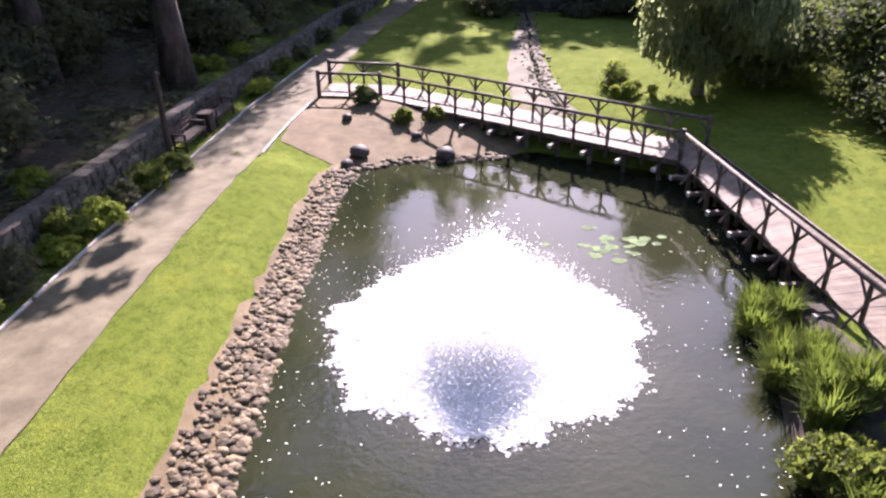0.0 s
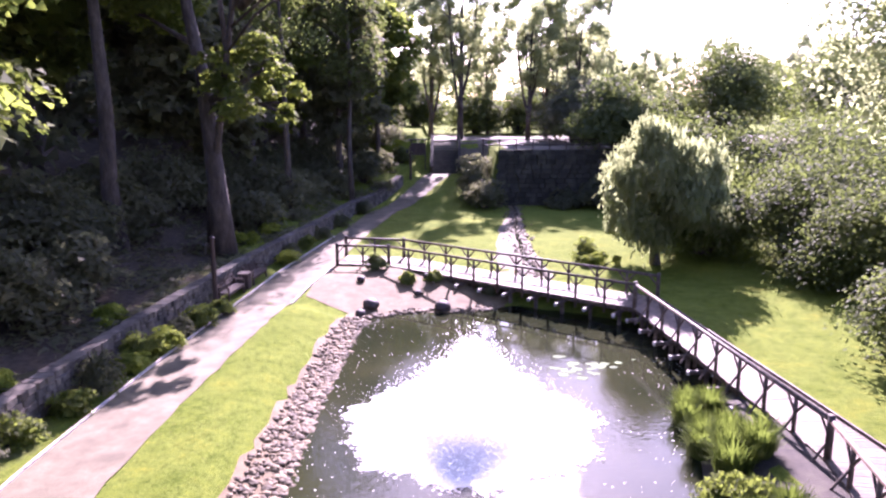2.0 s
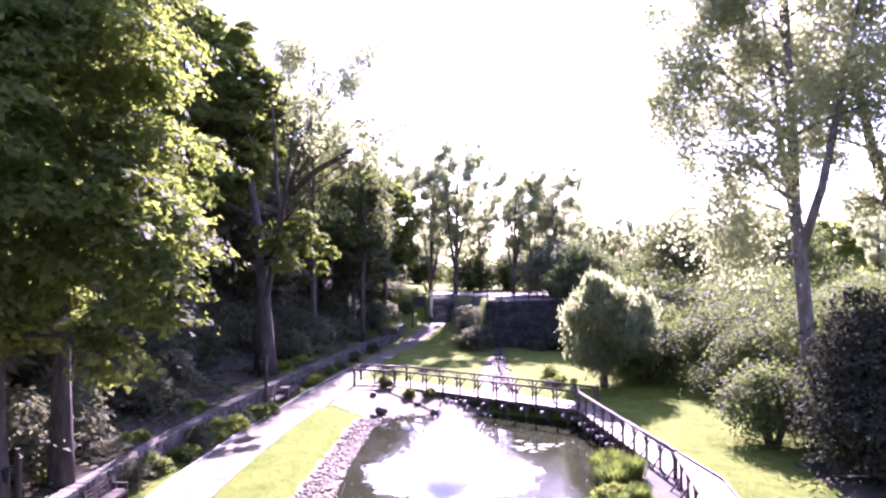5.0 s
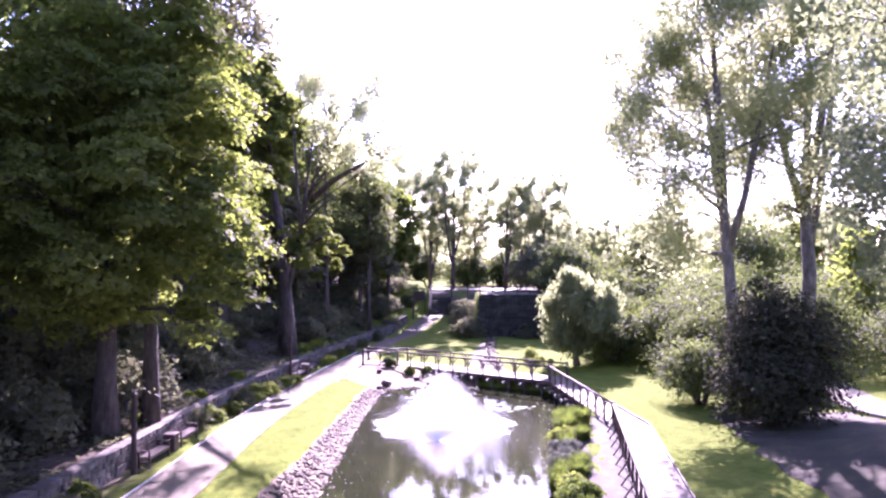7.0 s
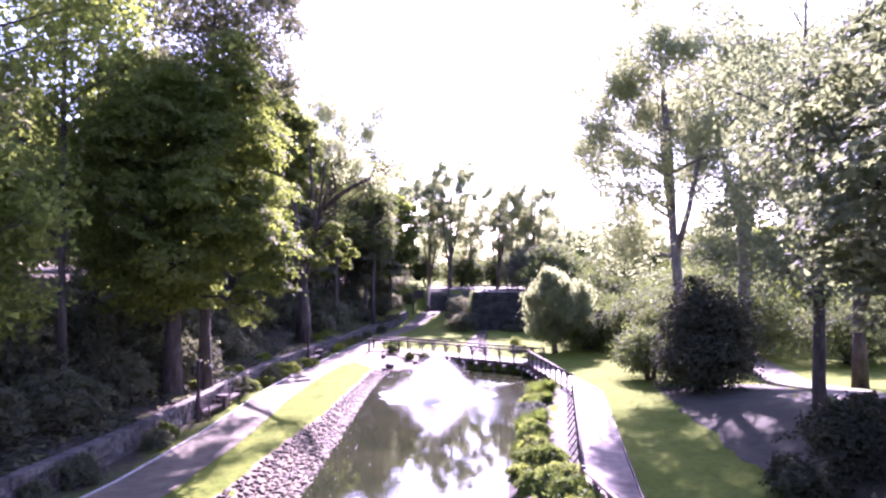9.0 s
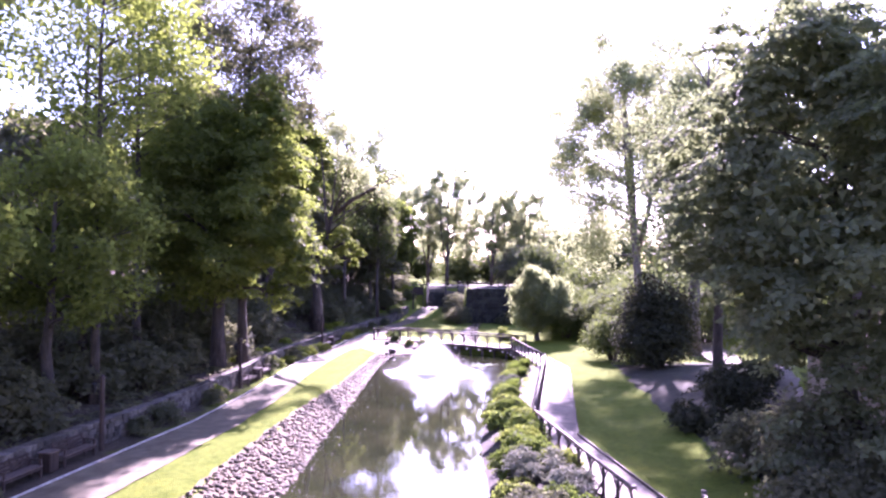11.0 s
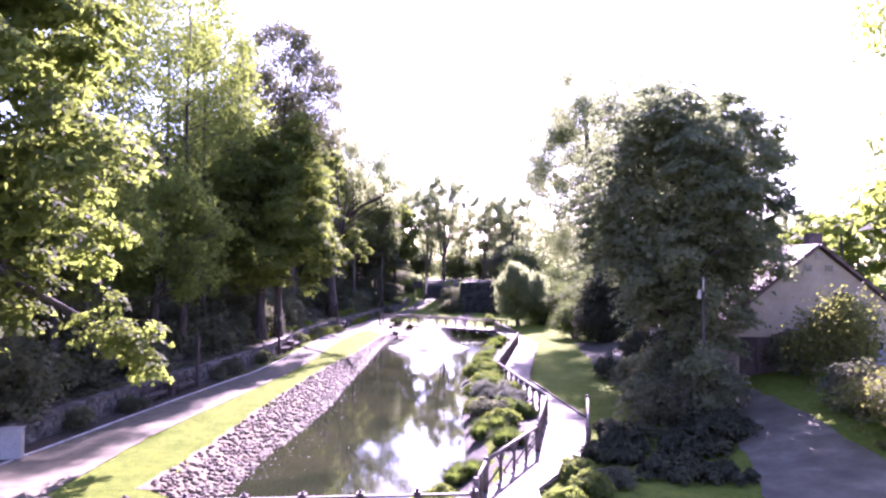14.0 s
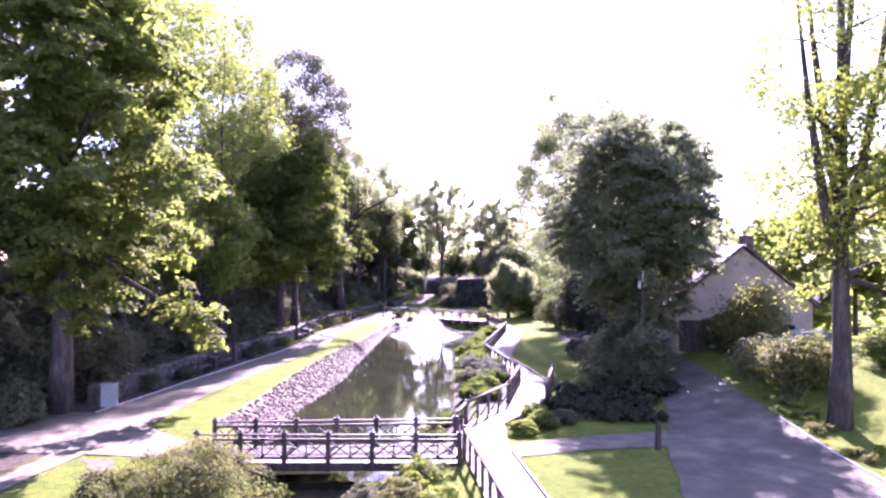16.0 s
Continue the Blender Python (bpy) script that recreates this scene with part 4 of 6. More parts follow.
tree("pine_tree", "tall pine with arching boughs and a flat dark top", -10.6, 6.8, 27.5, 4.0, 16.0, M_NEEDLE, M_BARK, 0.36, 24, 30000, 0.2, 0, (0.6, -0.4), extra=[(-14.2, 6.4, 25.6, 1.3), (-13.2, 6.0, 27.2, 1.3), (-12.4, 5.0, 25.0, 1.6), (-12.0, 6.4, 28.6, 1.2), (-10.6, 6.0, 29.2, 1.3), (-9.2, 6.5, 28.8, 1.3), (-8.0, 6.0, 27.9, 1.2), (-7.1, 6.0, 26.6, 1.2), (-6.2, 5.6, 25.2, 1.2), (-5.5, 5.4, 23.8, 1.1), (-5.0, 5.4, 22.2, 1.0), (-7.0, 7.0, 24.0, 1.3), (-8.2, 6.4, 25.4, 1.3), (-11.0, 6.0, 24.4, 1.9), (-9.6, 5.5, 26.2, 1.5), (-10.4, 7.0, 22.2, 2.0), (-8.6, 6.6, 23.2, 1.7), (-12.8, 6.5, 22.6, 1.8), (-9.2, 6.0, 20.4, 1.8), (-7.2, 6.2, 21.2, 1.6), (-11.6, 6.0, 19.8, 1.7), (-6.2, 6.6, 19.4, 1.3), (-13.6, 6.6, 20.2, 1.5)], flat=0.5, fork=0.6, limbs=23, group="trees along the path")
for k, (x, y, h) in enumerate(((-8.6, 42.0, 28), (-5.6, 51.0, 23), (-12.0, 46.0, 28), (-14.6, -1.0, 29), (-16.8, -3.0, 30.5), (-13.4, -8.5, 29), (-17.5, 8.0, 30), (-18.0, -14.0, 31), (-14.8, -19.0, 30))):
    tree("ash_tree", "slender tall tree with thin airy foliage on the slope", x, y, h, 3.8 if k < 3 else 4.4, 8, M_LEAF_PALE if k < 3 else M_LEAF, M_BARK, 0.22, 40 + k, 9000, 0.23, 48, (0.3 * (k % 3) - 0.3, 0.2), 0.2, 0.34, limbs=18, group="trees on the slope")
tree("lime_tree", "tall straight tree with a thick dark trunk and high crown", -14.2, 28.5, 26, 4.4, 10.5, M_LEAF, M_BARK, 0.46, 53, 34000, 0.26, 46, (-0.5, 0.5), 0.18, 0.3, airy=False, limbs=14, group="trees on the slope")
tree("lime_tree", "full leafy lime tree in shade at the wood's edge", -14.0, -11.5, 12.5, 4.2, 4.0, M_LEAF, M_BARK, 0.3, 51, 15000, 0.25, 50, (0.4, 0), 0.16, 0.28, limbs=14, group="trees on the slope")
tree("lime_tree", "full leafy lime tree in shade at the wood's edge", -15.6, -20.5, 13.5, 4.4, 4.5, M_LEAF, M_BARK, 0.3, 52, 15000, 0.25, 50, (0.3, 0), 0.16, 0.28, limbs=14, group="trees on the slope")

proto = [
    tree("broadleaf_tree", "dark broadleaf tree on the wooded slope", -20.0, 22.0, 23, 5.6, 4.5, M_LEAF_DARK, M_BARK, 0.4, 61, 10500, 0.6, 40, (0, 0), 0.2, 0.34, limbs=8, airy=False, group="trees on the slope"),
    tree("broadleaf_tree", "dark broadleaf tree on the wooded slope", -22.0, 36.0, 21, 5.0, 3.5, M_LEAF, M_BARK, 0.34, 62, 10500, 0.6, 40, (0, 0), 0.2, 0.34, limbs=8, airy=False, group="trees on the slope"),
    tree("broadleaf_tree", "dark broadleaf tree on the wooded slope", -26.0, 10.0, 15, 5.6, 2.5, M_LEAF_DARK, M_BARK, 0.42, 63, 10500, 0.6, 40, (0, 0), 0.2, 0.34, limbs=8, airy=False, group="trees on the slope"),
    tree("broadleaf_tree", "far broadleaf tree with airy leaves", -15.0, 93.0, 21.5, 4.4, 6.0, M_LEAF_HAZE, M_BARK, 0.3, 64, 16000, 0.27, 66, (0.6, 0), 0.1, 0.2, limbs=18, leaders=4, fork=0.08, group="far trees"),
]


def plant(k, x, y, s, turn, label="", group=""):
    ob = copy_thing(proto[k], pose(x, y, gz(x, y), 0, 0, turn))
    ob.scale = (s, s, s)
    return tagged(ob, label, "", group)


rng = random.Random(77)
for k, (x, y, s) in enumerate(((-7.0, 54, 0.8), (-4.6, 63, 0.8), (-14.5, 40, 0.95), (-16, 48, 1.0), (-12.5, 52, 0.9), (-19, 58, 1.1), (-9.5, 62, 0.85), (-13, 70, 1.0), (-22, 70, 1.1), (-30, 30, 0.6), (-33, 45, 0.6), (-30, 62, 1.1), (-28, -4, 0.5), (-24, -12, 0.5), (-33, 8, 0.5), (-27, -24, 1.05),
                               (-36, -14, 1.1), (-22, -34, 1.0), (-33, -32, 1.1), (-20, 0, 0.42), (-16, 14, 0.6), (-42, 20, 0.5), (-44, 0, 0.5), (-46, 50, 0.6), (-40, 75, 1.2))):
    plant(k % 3, x, y, s, rng.uniform(0, 360), "tall broadleaf tree in the wood on the slope", "trees on the slope")
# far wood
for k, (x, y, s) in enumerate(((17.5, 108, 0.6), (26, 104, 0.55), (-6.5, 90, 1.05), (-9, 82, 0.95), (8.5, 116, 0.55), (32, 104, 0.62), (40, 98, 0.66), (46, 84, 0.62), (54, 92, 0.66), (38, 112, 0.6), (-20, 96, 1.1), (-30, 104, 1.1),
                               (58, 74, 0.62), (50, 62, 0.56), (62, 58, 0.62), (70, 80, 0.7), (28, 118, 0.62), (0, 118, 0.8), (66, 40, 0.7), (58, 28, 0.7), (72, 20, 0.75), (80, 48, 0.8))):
    plant(3, x, y, s, rng.uniform(0, 360), "far broadleaf tree with leaf colour paled for haze", "far trees")
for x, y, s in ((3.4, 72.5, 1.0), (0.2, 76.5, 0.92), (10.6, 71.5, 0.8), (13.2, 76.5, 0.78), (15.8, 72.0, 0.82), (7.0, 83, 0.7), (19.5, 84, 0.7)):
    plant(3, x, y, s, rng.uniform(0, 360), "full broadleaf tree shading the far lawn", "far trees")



def woodland(name, label, spots, seed, cards, size, mat):
    """A distant wood: many crowns in one mesh, with their trunks."""
    rng2, rs = random.Random(seed), np.random.RandomState(seed)
    blobs, tb = [], Build()
    for x, y, h, r in spots:
        g = gz(x, y)
        tb.tube([(x, y, g - 0.3), (x + rng2.uniform(-0.5, 0.5), y, g + h * 0.75)], [0.03 * h * 0.5, 0.08], 6)
        for _ in range(8):
            blobs.append((x + rng2.uniform(-0.7, 0.7) * r, y + rng2.uniform(-0.7, 0.7) * r, g + h * rng2.uniform(0.12, 0.9), r * rng2.uniform(0.4, 0.6)))
    v, f = leaf_cards(rs, [b[:3] for b in blobs], [b[3] for b in blobs], cards, size, 0, 0.4, 1.0, 7)
    ob = new(name, array_mesh(name, v, f, mat))
    tagged(ob, label, "wood", kind="stuff")
    part("far_trunks", tb, M_BARK, ob, kind="stuff")


def belt(seed, n, x0, x1, y0, y1, h0, h1):
    r2 = random.Random(seed)
    return [(r2.uniform(x0, x1), r2.uniform(y0, y1), r2.uniform(h0, h1), r2.uniform(3.5, 5.5)) for _ in range(n)]


woodland("far_wood", "distant wood beyond the lawn, leaf colour paled for haze", belt(1, 46, -30, 95, 108, 150, 8, 13), 5, 42000, 0.95, M_LEAF_HAZE)
woodland("slope_wood", "dark wood covering the slope behind the path", belt(2, 40, -75, -34, -45, 110, 6, 11) + belt(3, 26, -34, -17, -42, 75, 3, 6) + belt(6, 10, -16, -6, 66, 100, 5, 12), 6, 60000, 0.8, M_LEAF_DARK)
woodland("garden_wood", "trees and tall shrubs beyond the road", belt(4, 30, 36, 90, -50, 90, 8, 14), 7, 34000, 0.9, M_LEAF)

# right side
tree("ash_tree", "tall airy tree with pale leaves behind the shrubs", 20.6, 19.0, 29, 6.8, 10.5, M_LEAF_HAZE, M_BARK_PALE, 0.46, 81, 60000, 0.2, 66, (-1.4, 0), 0.13, 0.25, extra=[(14.6, 18.0, 15.0, 1.3), (13.8, 18.4, 17.4, 1.2), (15.6, 18.6, 18.6, 1.5), (14.4, 19.0, 20.4, 1.2), (16.0, 19.0, 21.6, 1.4), (16.6, 17.6, 9.6, 1.5), (15.4, 18.0, 13.0, 1.7), (16.4, 19.0, 16.0, 1.8), (15.0, 17.0, 10.2, 1.5), (17.0, 18.0, 11.4, 1.9), (17.6, 16.6, 13.6, 1.7)], limbs=24, leaders=3, group="tall trees by the road")
tree("ash_tree", "tall airy tree with pale leaves by the road", 25.4, 19.5, 30, 6.2, 10.5, M_LEAF_HAZE, M_BARK_PALE, 0.55, 82, 38000, 0.2, 64, (0.3, 0), 0.13, 0.25, limbs=24, leaders=3, group="tall trees by the road")
tree("ash_tree", "slim forked tree by the road with airy leaves", 18.2, -5.8, 21, 4.6, 4.5, M_LEAF_PURPLE, M_BARK, 0.3, 83, 17000, 0.19, 60, (-0.5, 0), 0.18, 0.3, limbs=22, fork=0.12, group="tall trees by the road")
tree("maple_tree", "great round maple with dusky dense leaves", 17.7, -18.5, 17.4, 5.75, 2.6, M_LEAF_PURPLE, M_BARK, 0.5, 84, 84000, 0.21, 110, (-0.2, 0), 0.13, 0.25, fork=0.12, flat=1.0, airy=False, extra=[(16.6, -20.6, 4.4, 1.2), (18.6, -20.8, 4.2, 1.1), (13.6, -19.0, 13.2, 1.4), (13.2, -20.0, 11.4, 1.5), (14.6, -20.0, 15.2, 1.3), (13.8, -18.2, 16.4, 1.2), (13.2, -18.0, 9.4, 1.5), (15.4, -20.4, 2.6, 1.5), (18.2, -21.0, 2.4, 1.5), (16.5, -24.3, 3.7, 1.0), (16.9, -24.5, 2.4, 1.0)])
tree("plane_tree", "big tree with brown bark and sparse yellow-green leaves", 22.3, -34.6, 25, 4.8, 6.5, M_LEAF_LIME, M_BARK, 0.46, 85, 27000, 0.17, 80, (0.8, 0.3), 0.17, 0.3, fork=0.3, limbs=30, leaders=4, extra=[(19.2, -34, 12, 1.0), (18.4, -33, 10.4, 0.7), (20.0, -35, 8.8, 0.6), (20.6, -34.6, 7.0, 0.6), (24.5, -36, 6.6, 0.8), (25, -35, 8.2, 0.9)], group="plane trees by the road")
# this second plane is an addition, mostly out of view, to shade the road
tree("plane_tree", "leafy tree added mostly out of view to shade the road", 26.4, -42.5, 22, 5.8, 5.0, M_LEAF_LIME, M_BARK, 0.48, 88, 34000, 0.28, 60, (-0.8, 0.3), 0.16, 0.28, limbs=20, leaders=3, airy=False, group="plane trees by the road")
tree("willow_tree", "small weeping willow with pale hanging leaves", 13.2, 32.2, 8.1, 3.3, 0.6, M_LEAF_WILLOW, M_BARK_PALE, 0.26, 86, 24000, 0.17, 46, (0.2, 0), 0.16, 0.3, droop=0.75, limbs=16)
tree("ash_tree", "leafy roadside tree with pale leaves", 27.5, 8.0, 24, 6.0, 5.0, M_LEAF_HAZE, M_BARK, 0.4, 87, 19000, 0.26, 56, (0, 0), 0.13, 0.25, leaders=3, limbs=20, fork=0.2, group="tall trees by the road")
shrub("yew_bush", "tall dark dense yew", 19.9, 11.6, 5.2, 9.4, M_YEW, 91, 20000, 0.2, 40, category="yew")
shrub("yew_bush", "spreading dark yew skirted by low branches", 19.4, 10.2, 6.4, 4.2, M_YEW, 93, 16000, 0.19, 40, category="yew")
shrub("lilac_bush", "grey-leaved flowering bush on the lawn's edge", 17.6, 16.4, 4.6, 4.0, M_LEAF_PALE, 92, 12000, 0.17, 26)
for k, (x, y, w, h, m) in enumerate(((20.6, 27.4, 4.2, 3.8, M_LEAF_PALE), (20.8, 32.0, 6, 5.6, M_LEAF_PALE), (16.6, 34.6, 4.4, 5.2, M_LEAF_PALE), (22, 26, 6, 6.0, M_LEAF_PALE), (24.5, 34, 7, 8.2, M_LEAF_PALE), (30, 30, 7, 7.0, M_LEAF_PALE), (18, 40, 6, 7.0, M_LEAF_PALE), (27, 42, 8, 8.6, M_LEAF_PALE),
                                     (35, 38, 8, 8.0, M_LEAF_PALE), (22, 50, 8, 8.0, M_LEAF_PALE), (33, 52, 8, 9.0, M_LEAF_PALE), (42, 46, 9, 9.0, M_LEAF_PALE), (16.5, 56, 6, 6.0, M_LEAF_PALE), (28, 62, 9, 9.5, M_LEAF_PALE), (40, 64, 9, 10.0, M_LEAF_PALE), (14.5, 66, 6, 6.5, M_LEAF_DARK), (20, 72, 7, 6, M_LEAF_PALE), (36, 24, 7, 6, M_LEAF_PALE), (44, 32, 8, 7.5, M_LEAF_PALE))):
    shrub("garden_shrub", "big loose shrub in soft light" if h < 7.5 else "tall spreading shrub like a small tree", x, y, w * 1.15, h, m, 100 + k, 17000, 0.17 + 0.003 * max(0, y - 24), 30, group="shrubs beyond the lawn")
for k, (x, y, w, h) in enumerate(((5.5, 84, 7, 5.4), (11, 86, 8, 5.8), (17, 87, 8, 5.2), (23.5, 85, 8, 5.6), (30, 82, 8, 5.8), (-2, 86, 7, 5.6))):
    shrub("garden_shrub", "tall loose shrub behind the terrace", x, y, w, h, M_LEAF_PALE, 700 + k, 9000, 0.32, 24, group="shrubs behind the terrace")
# yew's dark leaf colour on most of these carries the shade under the trees
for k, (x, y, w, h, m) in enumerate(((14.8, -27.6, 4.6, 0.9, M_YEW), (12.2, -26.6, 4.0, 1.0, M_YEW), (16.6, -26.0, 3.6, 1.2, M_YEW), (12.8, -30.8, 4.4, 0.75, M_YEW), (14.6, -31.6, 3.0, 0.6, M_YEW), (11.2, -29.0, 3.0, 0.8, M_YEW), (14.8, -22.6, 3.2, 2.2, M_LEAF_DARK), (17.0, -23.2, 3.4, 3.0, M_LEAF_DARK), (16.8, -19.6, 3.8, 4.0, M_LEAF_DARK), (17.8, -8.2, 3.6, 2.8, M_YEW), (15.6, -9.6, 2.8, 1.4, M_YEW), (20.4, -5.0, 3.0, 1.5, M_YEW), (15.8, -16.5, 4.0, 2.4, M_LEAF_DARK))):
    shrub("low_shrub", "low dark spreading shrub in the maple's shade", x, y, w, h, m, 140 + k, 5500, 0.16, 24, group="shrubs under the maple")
for k, (x, y, w, h, m) in enumerate(((22.6, -29.6, 4.4, 3.3, M_LEAF_OLIVE), (24.8, -28.2, 3.0, 2.3, M_LEAF_OLIVE), (24.0, -21.6, 3.4, 5.2, M_LEAF_OLIVE), (23.0, -19.2, 2.6, 2.6, M_LEAF_DARK), (22.2, -26.0, 2.6, 2.3, M_LEAF_DARK), (30.4, -24.5, 3.0, 2.4, M_LEAF))):
    shrub("garden_shrub", "rounded garden shrub in front of the house", x, y, w, h, m, 160 + k, 9000, 0.16, 22, loose=h > 5, group="shrubs by the house")

for k, (x, y, w, h) in enumerate(((-14.4, -27.2, 4.0, 3.6), (-16.5, -29.0, 4.0, 4.0), (-19.0, -31.0, 4.4, 4.2), (-14.8, -23.2, 3.6, 3.0), (-22.5, -30.5, 4.4, 4.0), (-14.2, -33.6, 2.4, 2.0))):
    shrub("wood_bush", "dark leafy bush at the wood's edge", x, y, w, h, M_LEAF_DARK, 180 + k, 6500, 0.2, 14, group="bushes at the wood's edge")

for k, (x, y, w, h) in enumerate(((-9.4, 33.2, 1.8, 0.9), (-8.6, 36.0, 1.6, 0.8), (-10.2, 19.0, 1.8, 0.6), (-10.6, 12.8, 1.6, 0.5), (-11.0, 7.4, 1.6, 0.5), (-9.2, 40, 2.0, 0.9))):
    shrub("slope_plant", "sunlit low plant on top of the stone wall", x, y, w, h, M_LEAF_LIME, 190 + k, 1800, 0.13, 8, group="plants above the wall")

# undergrowth in the wood's shade
r7 = random.Random(71)
for k in range(34):
    y = -24 + k * 2.55 + r7.uniform(-0.8, 0.8)
    w = r7.uniform(3.4, 5.2)
    x = float(wall_x(y)) - 0.9 - w / 2 - r7.uniform(0, 1.0) - (3.6 if k % 2 else 0)
    if 26 < y < 36 and x > -14:
        x -= 3.5
    shrub("wood_bush", "dark leafy undergrowth in the shade of the slope", x, y, w, r7.uniform(2.2, 3.4) + (1.6 if k % 2 else 0), M_LEAF_DARK, 600 + k, 5200, 0.24, 16, group="bushes at the wood's edge")


def make_ivy():
    """Low ivy and weeds over the slope behind the wall."""
    rs = np.random.RandomState(17)
    n = 26000
    y = rs.uniform(-30, 62, n)
    x = wall_x(np.clip(y, -30, 60)) - 0.6 - rs.exponential(4.5, n)
    keep = (np.sin(x * 1.3) * np.sin(y * 0.9 + 1) + rs.normal(size=n) * 0.35) > -0.1
    x, y = x[keep], y[keep]
    n = len(x)
    p = np.stack([x, y, height(x, y) + rs.uniform(0.02, 0.22, n)], 1)
    u = rs.normal(size=(n, 3)) * (1, 1, 0.35)
    v = rs.normal(size=(n, 3)) * (1, 1, 0.35)
    s = rs.uniform(0.08, 0.2, (n, 1))
    verts = np.stack([p + u * s, p + v * s, p - (u + v) * s * 0.5], 1).reshape(-1, 3)
    ob = new("ground_ivy", array_mesh("ground_ivy", verts, np.arange(n * 3).reshape(-1, 3), M_LEAF_DARK))
    tagged(ob, "dark ivy and weeds on the shaded slope", "ground cover", kind="stuff")


make_ivy()

# bushes between path and wall
for k, (x, y, w, h, m) in enumerate(((-7.55, 22.9, 1.0, 0.75, M_LEAF), (-7.75, 21.4, 1.4, 0.95, M_LEAF), (-8.2, 20.2, 1.1, 0.8, M_LEAF_DARK), (-8.2, 18.5, 1.3, 0.9, M_LEAF_LIME), (-8.75, 17.4, 1.5, 1.1, M_LEAF), (-8.4, 16.4, 1.0, 0.7, M_LEAF_LIME), (-8.9, 14.9, 1.9, 1.2, M_LEAF_DARK), (-8.7, 13.2, 1.3, 0.8, M_LEAF),
                                     (-6.9, 32.4, 1.2, 0.9, M_LEAF_LIME), (-6.9, 34.0, 1.4, 0.9, M_LEAF_DARK), (-6.6, 36.2, 1.3, 0.9, M_LEAF), (-6.2, 39.5, 1.4, 1.0, M_LEAF_DARK), (-5.6, 44, 1.8, 1.1, M_LEAF_DARK), (-4.6, 50, 1.8, 1.2, M_LEAF_DARK), (-3.6, 57, 2.0, 1.2, M_LEAF_DARK),
                                     (-9.5, -3.0, 1.4, 1.0, M_LEAF_DARK), (-9.5, 9.6, 1.6, 1.1, M_LEAF_DARK), (-9.3, 11.2, 1.4, 1.0, M_LEAF), (-10.0, -8.4, 1.6, 1.3, M_LEAF_DARK), (-10.3, -10.6, 1.2, 0.9, M_LEAF_DARK), (-11.4, -20.5, 1.5, 1.0, M_LEAF_DARK), (-12.1, -24.5, 1.6, 1.0, M_LEAF_DARK), (-9.6, -1.2, 1.2, 0.8, M_LEAF))):
    shrub("border_bush", "clipped round green bush in the border" if m in (M_LEAF, M_LEAF_LIME) else "dark green bush in the border by the wall", x, y, w, h, m, 200 + k, 2600, 0.11, 9, group="bushes along the path")
